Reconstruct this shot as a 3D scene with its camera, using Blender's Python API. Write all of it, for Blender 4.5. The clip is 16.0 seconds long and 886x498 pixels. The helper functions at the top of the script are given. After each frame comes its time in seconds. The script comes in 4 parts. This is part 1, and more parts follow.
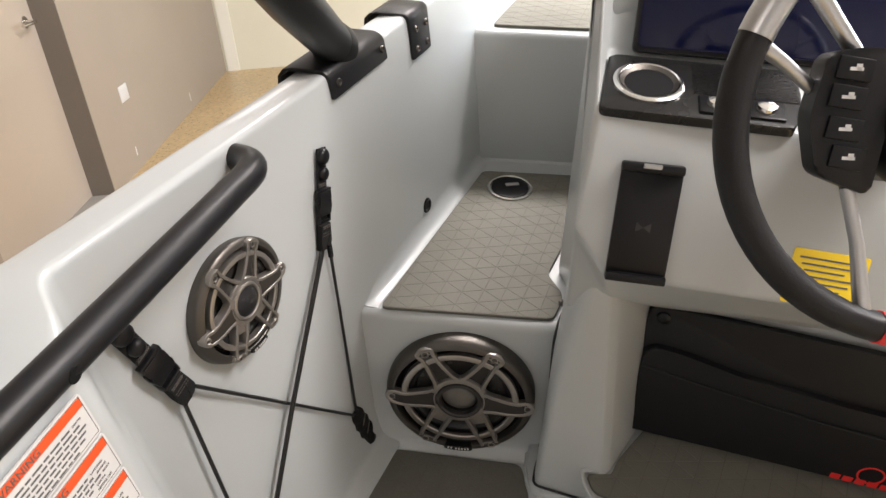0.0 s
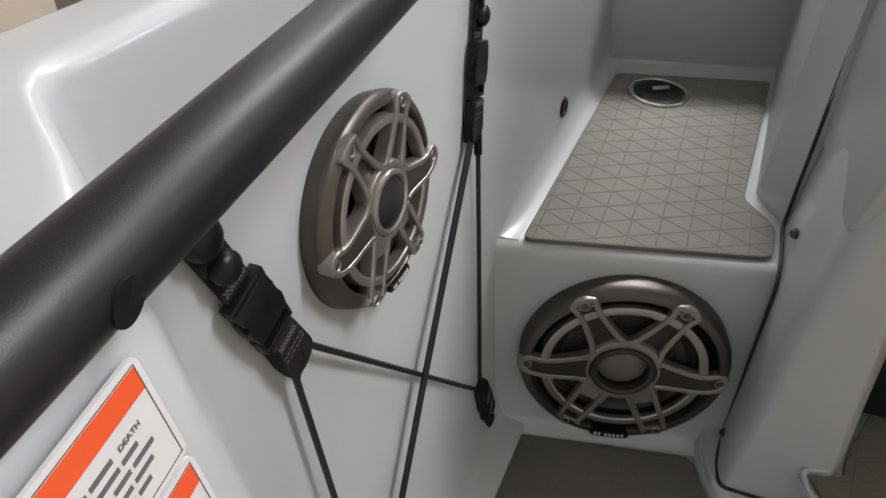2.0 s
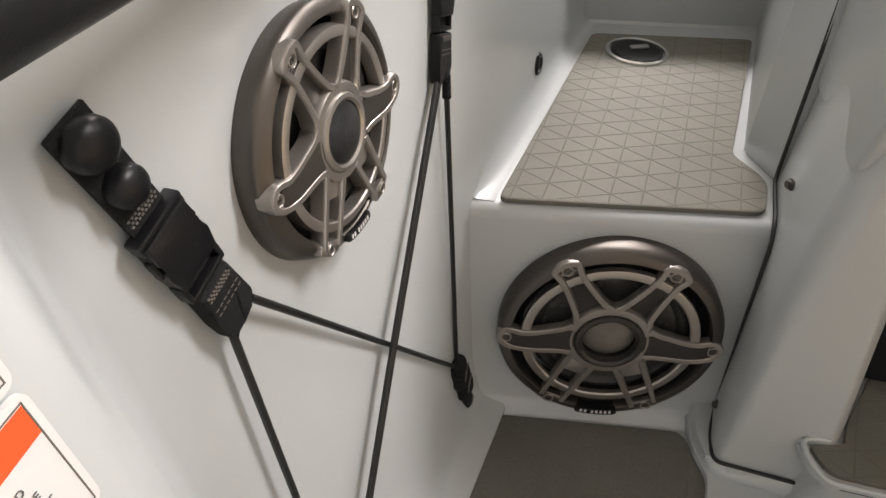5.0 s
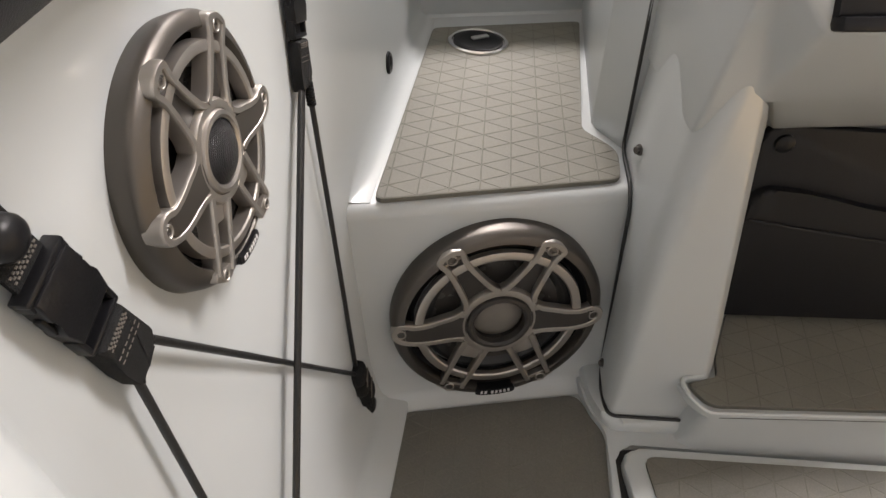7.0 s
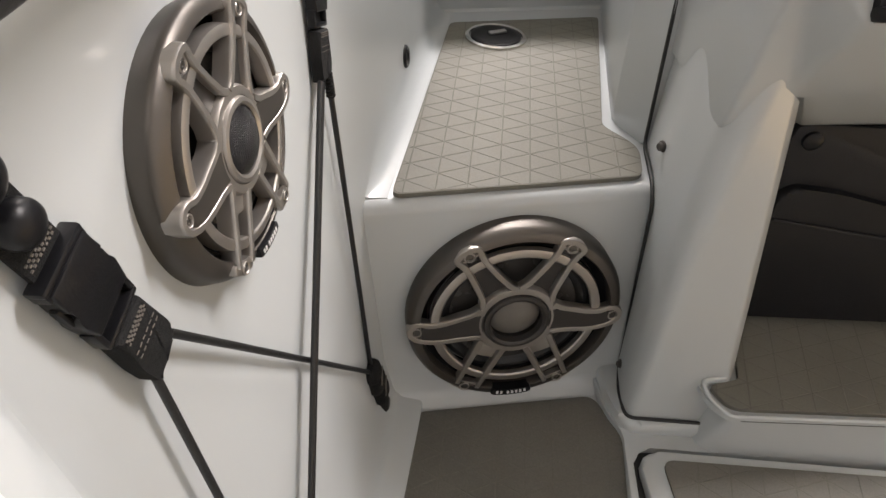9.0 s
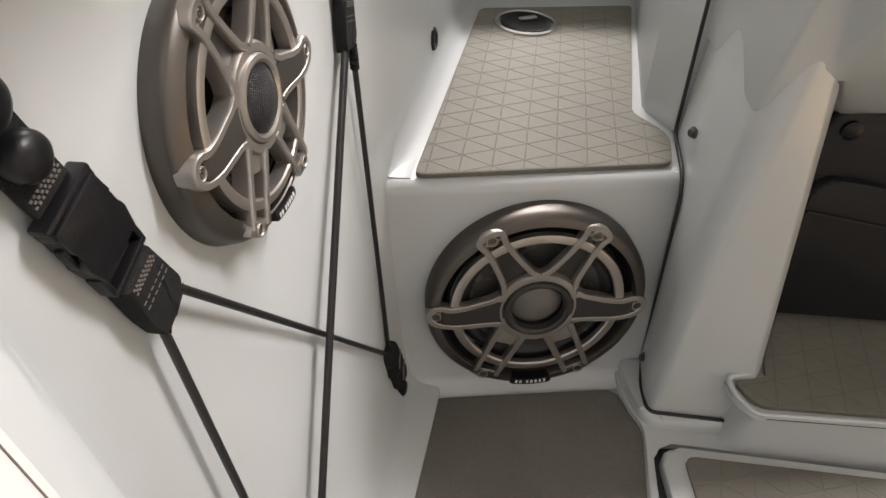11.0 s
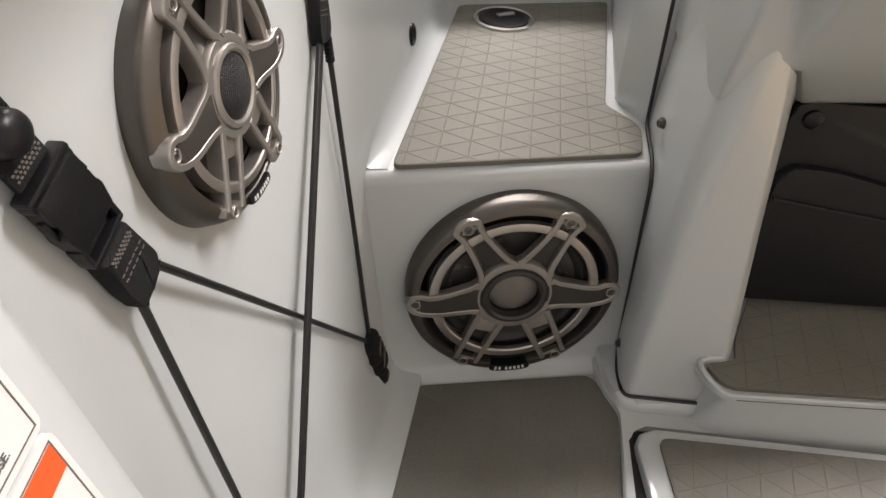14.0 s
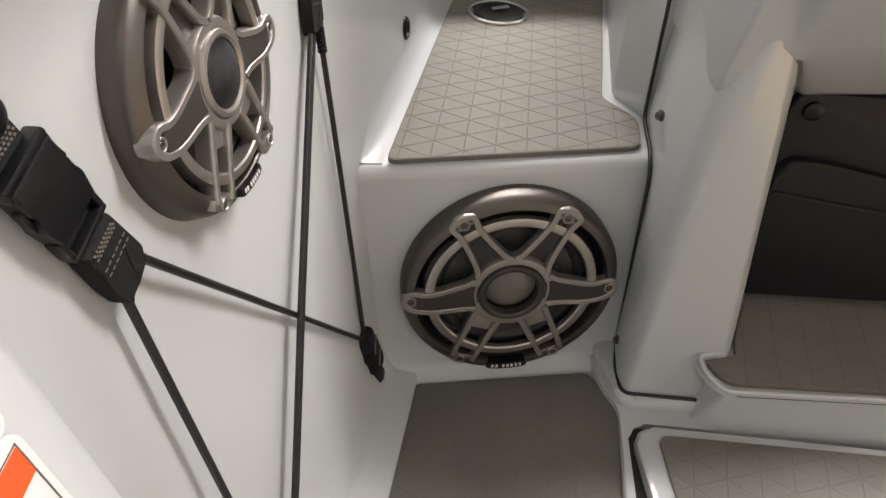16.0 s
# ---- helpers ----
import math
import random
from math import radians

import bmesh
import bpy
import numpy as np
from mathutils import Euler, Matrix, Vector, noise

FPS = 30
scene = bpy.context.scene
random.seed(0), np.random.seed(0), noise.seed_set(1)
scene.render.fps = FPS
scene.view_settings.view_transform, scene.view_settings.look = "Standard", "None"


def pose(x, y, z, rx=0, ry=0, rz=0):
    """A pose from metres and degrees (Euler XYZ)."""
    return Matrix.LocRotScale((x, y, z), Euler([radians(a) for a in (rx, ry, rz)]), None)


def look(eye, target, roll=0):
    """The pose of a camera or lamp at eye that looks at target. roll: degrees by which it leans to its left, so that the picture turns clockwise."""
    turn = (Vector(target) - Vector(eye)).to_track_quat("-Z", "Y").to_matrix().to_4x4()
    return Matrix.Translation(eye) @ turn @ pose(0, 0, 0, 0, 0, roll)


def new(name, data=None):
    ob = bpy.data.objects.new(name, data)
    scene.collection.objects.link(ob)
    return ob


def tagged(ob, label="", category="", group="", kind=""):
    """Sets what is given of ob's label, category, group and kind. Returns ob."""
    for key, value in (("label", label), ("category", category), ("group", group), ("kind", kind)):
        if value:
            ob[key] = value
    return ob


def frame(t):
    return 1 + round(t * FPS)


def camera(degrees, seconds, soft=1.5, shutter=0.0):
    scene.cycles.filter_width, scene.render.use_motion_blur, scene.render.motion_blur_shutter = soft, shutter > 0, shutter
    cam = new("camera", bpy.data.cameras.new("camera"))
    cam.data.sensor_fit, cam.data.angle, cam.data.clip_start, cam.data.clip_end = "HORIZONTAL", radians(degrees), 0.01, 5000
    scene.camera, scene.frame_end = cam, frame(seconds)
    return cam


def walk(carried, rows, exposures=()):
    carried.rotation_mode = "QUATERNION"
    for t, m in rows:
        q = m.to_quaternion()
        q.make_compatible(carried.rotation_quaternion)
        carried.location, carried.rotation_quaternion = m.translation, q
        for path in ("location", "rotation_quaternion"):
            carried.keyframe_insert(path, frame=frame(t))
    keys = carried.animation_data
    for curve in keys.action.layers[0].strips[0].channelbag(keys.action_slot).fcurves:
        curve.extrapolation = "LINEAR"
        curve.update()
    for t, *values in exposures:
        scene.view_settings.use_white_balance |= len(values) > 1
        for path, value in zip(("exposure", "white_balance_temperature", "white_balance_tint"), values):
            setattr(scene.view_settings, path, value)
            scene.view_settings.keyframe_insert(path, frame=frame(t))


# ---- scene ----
cam = camera(66.5, 16.0)
PATH = [
    (0, (0.083, -0.782, 1.113), (-0.149, 0.782, -0.111), 1.8),
    (0.5, (0.004, -0.764, 1.09), (-0.235, 0.8, -0.133), 1.8),
    (1, (-0.077, -0.71, 1.023), (-0.318, 0.851, -0.203), 1.8),
    (1.5, (-0.143, -0.63, 0.913), (-0.384, 0.908, -0.342), 1.9),
    (2, (-0.145, -0.59, 0.839), (-0.376, 0.912, -0.461), 2.2),
    (2.5, (-0.135, -0.588, 0.789), (-0.36, 0.911, -0.515), 2.1),
    (3, (-0.141, -0.577, 0.751), (-0.349, 0.92, -0.559), 2.4),
    (5.5, (-0.141, -0.561, 0.768), (-0.257, 0.953, -0.533), 2.4),
    (6, (-0.136, -0.571, 0.763), (-0.085, 0.952, -0.533), 2.9),
    (6.5, (-0.146, -0.575, 0.772), (0.022, 0.944, -0.517), 3.4),
    (7, (-0.166, -0.563, 0.765), (0.082, 0.949, -0.52), 3.6),
    (7.5, (-0.175, -0.551, 0.77), (0.107, 0.955, -0.516), 3.8),
    (8, (-0.167, -0.554, 0.753), (0.108, 0.954, -0.532), 3.7),
    (8.5, (-0.169, -0.547, 0.753), (0.086, 0.964, -0.531), 3.7),
    (9, (-0.175, -0.553, 0.753), (0.049, 0.961, -0.535), 3.6),
    (11.5, (-0.167, -0.558, 0.728), (-0.021, 0.96, -0.566), 3.5),
    (12, (-0.157, -0.567, 0.729), (-0.007, 0.95, -0.565), 3.5),
    (12.5, (-0.145, -0.576, 0.737), (0.007, 0.941, -0.556), 3.5),
    (13, (-0.15, -0.581, 0.749), (0.011, 0.938, -0.542), 3.5),
    (13.5, (-0.153, -0.581, 0.746), (0.015, 0.936, -0.546), 3.5),
    (14, (-0.157, -0.582, 0.737), (0.019, 0.934, -0.556), 3.6),
    (14.5, (-0.157, -0.568, 0.727), (0.024, 0.947, -0.565), 3.6),
    (15, (-0.152, -0.558, 0.722), (0.035, 0.957, -0.571), 3.7),
    (15.5, (-0.15, -0.559, 0.721), (0.04, 0.956, -0.571), 3.7),
    (16, (-0.158, -0.574, 0.725), (0.036, 0.939, -0.568), 3.7),
]

# ---- frame of the boat: bow raised and listing a little on its trailer ----
UP = Vector((-0.114, 0.145, 0.983)).normalized()
BOAT = UP.rotation_difference(Vector((0, 0, 1))).to_matrix().to_4x4()
walk(cam, [(t, BOAT @ look(eye, target, roll)) for t, eye, target, roll in PATH],
     [(0, 0.0, 6600, 13), (1.0, -0.22, 6300, 12), (1.6, -0.32, 6100, 12), (2.2, -0.20, 6200, 13), (3.0, -0.03, 6450, 13), (5.5, 0.26, 6600, 14), (9.0, 0.38, 6550, 14), (16, 0.36, 6550, 14)])

# ---- world and light ----
world = bpy.data.worlds.new("world")
scene.world = world
world.use_nodes = True
world.node_tree.nodes["Background"].inputs[0].default_value = (0.8, 0.9, 1.0, 1)
world.node_tree.nodes["Background"].inputs[1].default_value = 0.3


def area_lamp(name, eye, target, size, size_y, power, colour):
    lamp = bpy.data.lights.new(name, "AREA")
    lamp.shape, lamp.size, lamp.size_y, lamp.energy, lamp.color = "RECTANGLE", size, size_y, power, colour
    ob = new(name, lamp)
    ob.matrix_world = look(eye, target)
    return ob


WARM = (1.0, 0.955, 0.925)
# Ceiling lights assumed out of view, placed by how the cockpit is shaded.
area_lamp("ceiling_light_glow", (0.6, 1.3, 2.42), (0.6, 1.3, 0), 1.5, 0.3, 104, WARM)
area_lamp("ceiling_light_glow", (1.9, -0.25, 2.42), (1.9, -0.25, 0), 1.5, 0.3, 116, WARM)
area_lamp("ceiling_light_glow", (-1.2, 2.6, 2.42), (-1.2, 2.6, 0), 1.5, 0.3, 14, WARM)
# Weak aft fill, added to lift the console front and footwell.
area_lamp("ceiling_light_glow", (-0.6, -2.4, 2.42), (-0.6, -2.4, 0), 1.5, 0.3, 9, WARM)
# Assumed cool side light, powered up to brighten the hull side.
area_lamp("assumed_window_daylight", (3.39, 2.01, 1.15), (2.42, 1.77, 1.05), 2.0, 1.4, 240, (0.88, 0.95, 1.0))


# ---- materials ----
def material(name, colour, rough=0.5, metal=0.0, grain=0.0, grain_scale=400, stain=0.0, stain_scale=6, bump=0.0, coat=0.0, spec=0.5, detail=5):
    m = bpy.data.materials.new(name)
    m.use_nodes = True
    nodes, links = m.node_tree.nodes, m.node_tree.links
    b = nodes["Principled BSDF"]
    b.inputs["Base Color"].default_value = (*colour, 1)
    b.inputs["Roughness"].default_value = rough
    b.inputs["Metallic"].default_value = metal
    b.inputs["Coat Weight"].default_value = coat
    b.inputs["Specular IOR Level"].default_value = spec
    b.inputs["Coat Roughness"].default_value = 0.06
    coord = nodes.new("ShaderNodeTexCoord")
    if grain or stain:
        fine, wide = nodes.new("ShaderNodeTexNoise"), nodes.new("ShaderNodeTexNoise")
        fine.inputs["Scale"].default_value, wide.inputs["Scale"].default_value = grain_scale, stain_scale
        fine.inputs["Detail"].default_value, wide.inputs["Detail"].default_value = 3, detail
        links.new(coord.outputs["Object"], fine.inputs["Vector"])
        links.new(coord.outputs["Object"], wide.inputs["Vector"])
        value = None
        for tex, amount in ((fine, grain), (wide, stain)):
            r = nodes.new("ShaderNodeMapRange")
            r.inputs[1].default_value, r.inputs[2].default_value = 0.3, 0.7
            r.inputs[3].default_value, r.inputs[4].default_value = 1 - amount, 1 + amount
            links.new(tex.outputs["Fac"], r.inputs[0])
            if value is None:
                value = r.outputs[0]
            else:
                mul = nodes.new("ShaderNodeMath")
                mul.operation = "MULTIPLY"
                links.new(value, mul.inputs[0])
                links.new(r.outputs[0], mul.inputs[1])
                value = mul.outputs[0]
        scale = nodes.new("ShaderNodeVectorMath")
        scale.operation = "SCALE"
        scale.inputs[0].default_value = colour
        links.new(value, scale.inputs["Scale"])
        links.new(scale.outputs[0], b.inputs["Base Color"])
        rr = nodes.new("ShaderNodeMapRange")
        rr.inputs[3].default_value, rr.inputs[4].default_value = max(rough - 0.06, 0.02), min(rough + 0.08, 1)
        links.new(wide.outputs["Fac"], rr.inputs[0])
        links.new(rr.outputs[0], b.inputs["Roughness"])
        if bump:
            bn = nodes.new("ShaderNodeBump")
            bn.inputs["Strength"].default_value, bn.inputs["Distance"].default_value = bump, 0.001
            links.new(fine.outputs["Fac"], bn.inputs["Height"])
            links.new(bn.outputs["Normal"], b.inputs["Normal"])
    return m


GEL = material("grey_gelcoat", (0.432, 0.455, 0.458), 0.31, 0, 0.0, 60, 0.015, 1.3, 0.0, 0.32, detail=0)
EVA = material("grey_brown_foam_mat", (0.150, 0.145, 0.120), 0.66, 0, 0.08, 500, 0.08, 9, 0.15)
# Step foam at three quarters brightness for shade; the patches are brushed nap.
SOLE = material("shaded_worn_foam_mat", (0.112, 0.107, 0.092), 0.62, 0, 0.10, 500, 0.16, 7, 0.15)
GROOVE = material("foam_groove", (0.128, 0.124, 0.104), 0.9, 0, 0.1, 500)
RING = material("dark_titanium_ring", (0.105, 0.096, 0.087), 0.42, 0.85, 0.0, 60, 0.05, 20, 0.0)
SILVER = material("satin_titanium", (0.37, 0.348, 0.322), 0.38, 0.88, 0.0, 60, 0.03, 20, 0.0)
INSET = material("dark_grey_inset", (0.040, 0.037, 0.035), 0.45, 0.4, 0.05, 900)
CONE = material("smoky_cone", (0.042, 0.039, 0.036), 0.25, 0.0, 0.04, 300, 0.08, 30)
DARK = material("black_basket", (0.006, 0.006, 0.007), 0.6, spec=0.2)
BLACK = material("black_powder_coat", (0.0085, 0.0085, 0.0098), 0.36, 0.0, 0.12, 1500, 0.05, 10, 0.12, spec=0.32)
PLASTIC = material("black_plastic", (0.006, 0.006, 0.007), 0.34, 0, 0.1, 600, 0.05, 20, 0.1, spec=0.26)
WEB = material("black_webbing", (0.010, 0.010, 0.010), 0.8, 0, 0.5, 1400, 0.1, 20, 0.8, spec=0.2)
CORD = material("black_bungee_cord", (0.008, 0.008, 0.008), 0.40, 0, 0.4, 1800, 0.1, 30, 0.3, spec=0.45)
THREAD = material("grey_stitching", (0.11, 0.098, 0.085), 0.8)
SCREW = material("dark_steel_screw", (0.12, 0.112, 0.105), 0.45, 0.9)
CHROME = material("polished_steel", (0.75, 0.74, 0.72), 0.15, 1.0)
STEEL = material("brushed_steel", (0.5, 0.5, 0.5), 0.32, 1.0, 0.03, 600)
VINYL = material("black_vinyl_bag", (0.0065, 0.0066, 0.0082), 0.5, 0, 0.15, 500, 0.1, 12, 0.25, spec=0.35)
RUBBER = material("black_seam_rubber", (0.012, 0.012, 0.012), 0.55)
WHITE = material("white_sticker", (0.58, 0.575, 0.57), 0.4, 0, 0.01, 300, 0.02, 10)
ORANGE = material("orange_band", (0.68, 0.085, 0.02), 0.4)
YELLOW = material("yellow_sticker", (0.85, 0.60, 0.02), 0.4)
INK = material("dark_ink", (0.10, 0.10, 0.10), 0.6)
RED = material("red_print", (0.65, 0.02, 0.02), 0.5)
SCREEN = material("dark_glass_screen", (0.003, 0.004, 0.022), 0.08, 0, 0, 1, 0, 1, 0, 0.0, 0.35)
CARBON = material("black_ribbed_panel", (0.012, 0.012, 0.012), 0.25, 0, 0.1, 300, spec=0.4)
PAINT = material("taupe_wall_paint", (0.31, 0.265, 0.22), 0.6, 0, 0.02, 300, 0.04, 2, 0.1)
DOORPAINT = material("beige_door_paint", (0.42, 0.36, 0.30), 0.45, 0, 0.02, 300, 0.03, 2, 0.05)
JAMB = material("grey_brown_frame_paint", (0.17, 0.148, 0.125), 0.5, 0, 0.02, 300, 0.04, 3)
CREAM = material("cream_wall_paint", (0.70, 0.68, 0.56), 0.6, 0, 0.02, 300, 0.03, 2, 0.1)
# For unseen walls and ceiling, neutral pale to bounce light into the cockpit.
PALE = material("pale_bounce_paint", (0.62, 0.62, 0.63), 0.6, 0, 0.02, 300, 0.03, 2, 0.1)
TRIM = material("white_trim_paint", (0.80, 0.78, 0.70), 0.4)
SILL = material("grey_threshold", (0.28, 0.27, 0.25), 0.5, 0, 0.06, 200, 0.08, 5)
LAMP = material("lamp_diffuser", (0.9, 0.9, 0.88), 0.4)


def terrazzo():
    m = material("honey_terrazzo", (0.50, 0.37, 0.20), 0.3, 0, 0.15, 40, 0.12, 1.5)
    nodes, links = m.node_tree.nodes, m.node_tree.links
    b = nodes["Principled BSDF"]
    base = b.inputs["Base Color"].links[0].from_socket
    coord, cells = nodes.new("ShaderNodeTexCoord"), nodes.new("ShaderNodeTexVoronoi")
    cells.inputs["Scale"].default_value = 38
    links.new(coord.outputs["Object"], cells.inputs["Vector"])
    ramp = nodes.new("ShaderNodeValToRGB")
    ramp.color_ramp.elements[0].color, ramp.color_ramp.elements[1].color = (0.16, 0.13, 0.10, 1), (1, 1, 1, 1)
    ramp.color_ramp.elements[0].position, ramp.color_ramp.elements[1].position = 0.18, 0.26
    links.new(cells.outputs["Distance"], ramp.inputs[0])
    mix = nodes.new("ShaderNodeMix")
    mix.data_type, mix.blend_type = "RGBA", "MULTIPLY"
    mix.inputs[0].default_value = 0.7
    links.new(base, mix.inputs[6])
    links.new(ramp.outputs[0], mix.inputs[7])
    links.new(mix.outputs[2], b.inputs["Base Color"])
    return m


TERRAZZO = terrazzo()

# ---- helpers of this scene ----
AFLOAT = []


def mesh_of(name, bm, mat, smooth=True):
    bmesh.ops.recalc_face_normals(bm, faces=bm.faces)
    me = bpy.data.meshes.new(name)
    bm.to_mesh(me)
    bm.free()
    me.materials.append(mat)
    if smooth:
        me.shade_smooth()
        me.set_sharp_from_angle(angle=radians(38))
    return me


def thing(name, label, category, at=(0, 0, 0), group="", kind="", boat=True):
    """An empty at the base of a thing that has parts."""
    ob = tagged(new(name), label, category, group, kind)
    ob.location = at
    ob.empty_display_size = 0.02
    if boat:
        AFLOAT.append(ob)
    return ob


def part(name, bm, mat, parent, label="", smooth=True):
    """bm, in the boat's own coordinates, as one mesh under a thing or a part."""
    ob = new(name, mesh_of(name, bm, mat, smooth))
    ob.parent = parent
    origin = Vector((0, 0, 0))
    p = parent
    while p:
        origin += p.location
        p = p.parent
    ob.data.transform(Matrix.Translation(-origin))
    if label:
        ob["label"] = label
    return ob


def solid(name, bm, mat, label="", category="", kind="", group="", boat=True, smooth=True):
    """bm as one top-level mesh."""
    ob = tagged(new(name, mesh_of(name, bm, mat, smooth)), label, category, group, kind)
    if boat:
        AFLOAT.append(ob)
    return ob


def moved(bm, m):
    bmesh.ops.transform(bm, matrix=m, verts=bm.verts)
    return bm


def joined(*bms):
    out = bmesh.new()
    for bm in bms:
        me = bpy.data.meshes.new("joint")
        bm.to_mesh(me)
        bm.free()
        out.from_mesh(me)
        bpy.data.meshes.remove(me)
    return out


def block(sx, sy, sz, bevel=0.0, segments=2, base=False):
    bm = bmesh.new()
    bmesh.ops.create_cube(bm, size=1)
    bmesh.ops.scale(bm, vec=(sx, sy, sz), verts=bm.verts)
    if base:
        bmesh.ops.translate(bm, vec=(0, 0, sz / 2), verts=bm.verts)
    if bevel:
        bmesh.ops.bevel(bm, geom=bm.edges[:], offset=bevel, segments=segments, affect="EDGES", profile=0.5)
    return bm


def prism(points, z0, z1, bevel=0.0, segments=2, top_only=True):
    """A flat outline in x and y, raised from z0 to z1."""
    bm = bmesh.new()
    low = [bm.verts.new((x, y, z0)) for x, y in points]
    high = [bm.verts.new((x, y, z1)) for x, y in points]
    n = len(points)
    bm.faces.new(low[::-1])
    top = bm.faces.new(high)
    for i in range(n):
        bm.faces.new((low[i], low[(i + 1) % n], high[(i + 1) % n], high[i]))
    if bevel:
        edges = list(top.edges) if top_only else bm.edges[:]
        bmesh.ops.bevel(bm, geom=edges, offset=bevel, segments=segments, affect="EDGES", profile=0.5)
    return bm


def rounded(points, radius, steps=4):
    """The outline with its corners rounded; radius one number or one for each corner."""
    out = []
    n = len(points)
    for i in range(n):
        r = radius[i] if isinstance(radius, (list, tuple)) else radius
        p, a, b = Vector(points[i]), Vector(points[i - 1]), Vector(points[(i + 1) % n])
        if not r:
            out.append(tuple(p))
            continue
        da, db = (a - p).normalized(), (b - p).normalized()
        r = min(r, (a - p).length * 0.45, (b - p).length * 0.45)
        s, e = p + da * r, p + db * r
        for k in range(steps + 1):
            u = k / steps
            out.append(tuple((1 - u) ** 2 * s + 2 * u * (1 - u) * p + u * u * e))
    return out


def lathe(profile, steps=48):
    """Turns (radius, height) pairs about z."""
    bm = bmesh.new()
    rings = []
    for r, h in profile:
        if r < 1e-6:
            rings.append([bm.verts.new((0, 0, h))])
        else:
            rings.append([bm.verts.new((r * math.cos(2 * math.pi * k / steps), r * math.sin(2 * math.pi * k / steps), h)) for k in range(steps)])
    for a, b in zip(rings, rings[1:]):
        for k in range(steps):
            j = (k + 1) % steps
            if len(a) == 1 and len(b) == 1:
                continue
            if len(a) == 1:
                bm.faces.new((a[0], b[k], b[j]))
            elif len(b) == 1:
                bm.faces.new((a[k], a[j], b[0]))
            else:
                bm.faces.new((a[k], a[j], b[j], b[k]))
    return bm


def tube(points, radius, steps=16, caps=True):
    """A round bar along points; radius one number or one for each point."""
    bm = bmesh.new()
    pts = [Vector(p) for p in points]
    rings = []
    side = None
    for i, p in enumerate(pts):
        d = (pts[min(i + 1, len(pts) - 1)] - pts[max(i - 1, 0)]).normalized()
        if side is None:
            side = d.orthogonal().normalized()
        side = (side - d * side.dot(d)).normalized()
        other = d.cross(side)
        r = radius[i] if isinstance(radius, (list, tuple)) else radius
        rings.append([bm.verts.new(p + (side * math.cos(2 * math.pi * k / steps) + other * math.sin(2 * math.pi * k / steps)) * r) for k in range(steps)])
    for a, b in zip(rings, rings[1:]):
        for k in range(steps):
            j = (k + 1) % steps
            bm.faces.new((a[k], a[j], b[j], b[k]))
    if caps:
        bm.faces.new(rings[0][::-1])
        bm.faces.new(rings[-1])
    return bm


def arc(points, radius, steps=6):
    """A polyline in space with rounded bends."""
    pts = [Vector(p) for p in points]
    out = [pts[0]]
    for a, p, b in zip(pts, pts[1:], pts[2:]):
        da, db = (a - p).normalized(), (b - p).normalized()
        r = min(radius, (a - p).length * 0.48, (b - p).length * 0.48)
        for k in range(steps + 1):
            u = k / steps
            out.append((1 - u) ** 2 * (p + da * r) + 2 * u * (1 - u) * p + u * u * (p + db * r))
    return out + [pts[-1]]


def faces(verts, polys, bevel=0.0, segments=3):
    bm = bmesh.new()
    vs = [bm.verts.new(v) for v in verts]
    for p in polys:
        bm.faces.new([vs[i] for i in p])
    bmesh.ops.recalc_face_normals(bm, faces=bm.faces)
    if bevel:
        bmesh.ops.bevel(bm, geom=bm.edges[:], offset=bevel, segments=segments, affect="EDGES", profile=0.5, clamp_overlap=True)
    return bm


def loft(rings, caps=True):
    """Joins closed rings of equally many points."""
    bm = bmesh.new()
    made = [[bm.verts.new(p) for p in ring] for ring in rings]
    n = len(made[0])
    for a, b in zip(made, made[1:]):
        for k in range(n):
            j = (k + 1) % n
            bm.faces.new((a[k], a[j], b[j], b[k]))
    if caps:
        bm.faces.new(made[0][::-1])
        bm.faces.new(made[-1])
    return bm


def axes(origin, normal, up=(0, 0, 1)):
    """A pose whose z is the normal and whose y leans towards up."""
    z = Vector(normal).normalized()
    x = Vector(up).cross(z).normalized()
    y = z.cross(x)
    m = Matrix((x, y, z)).transposed().to_4x4()
    m.translation = Vector(origin)
    return m


def bend(x):
    x = min(max(x, 0.0), 1.0)
    return x * x * (3 - 2 * x)


def ramp(x):
    return 0.5 * bend(x) + 0.5 * min(max(x, 0.0), 1.0)


# ---- hull side ----
GUNWALE = 0.723


def side_x(y, z):
    """Inner face of the port hull side."""
    w = -0.116 + 0.25 * (max(y, -0.49) - 0.31) - 0.11 * (z - 0.363)
    return w + (0.098 + 0.02 * (0.68 - z)) * ramp((-0.382 - y) / 0.092) + 0.05 * min(y + 0.49, 0)


def wall_pt(y, z, off=0.0):
    n = Vector((1, -0.25, 0.11)).normalized()
    return Vector((side_x(y, z), y, z)) + n * off


WALL_N = Vector((1, -0.25, 0.11)).normalized()


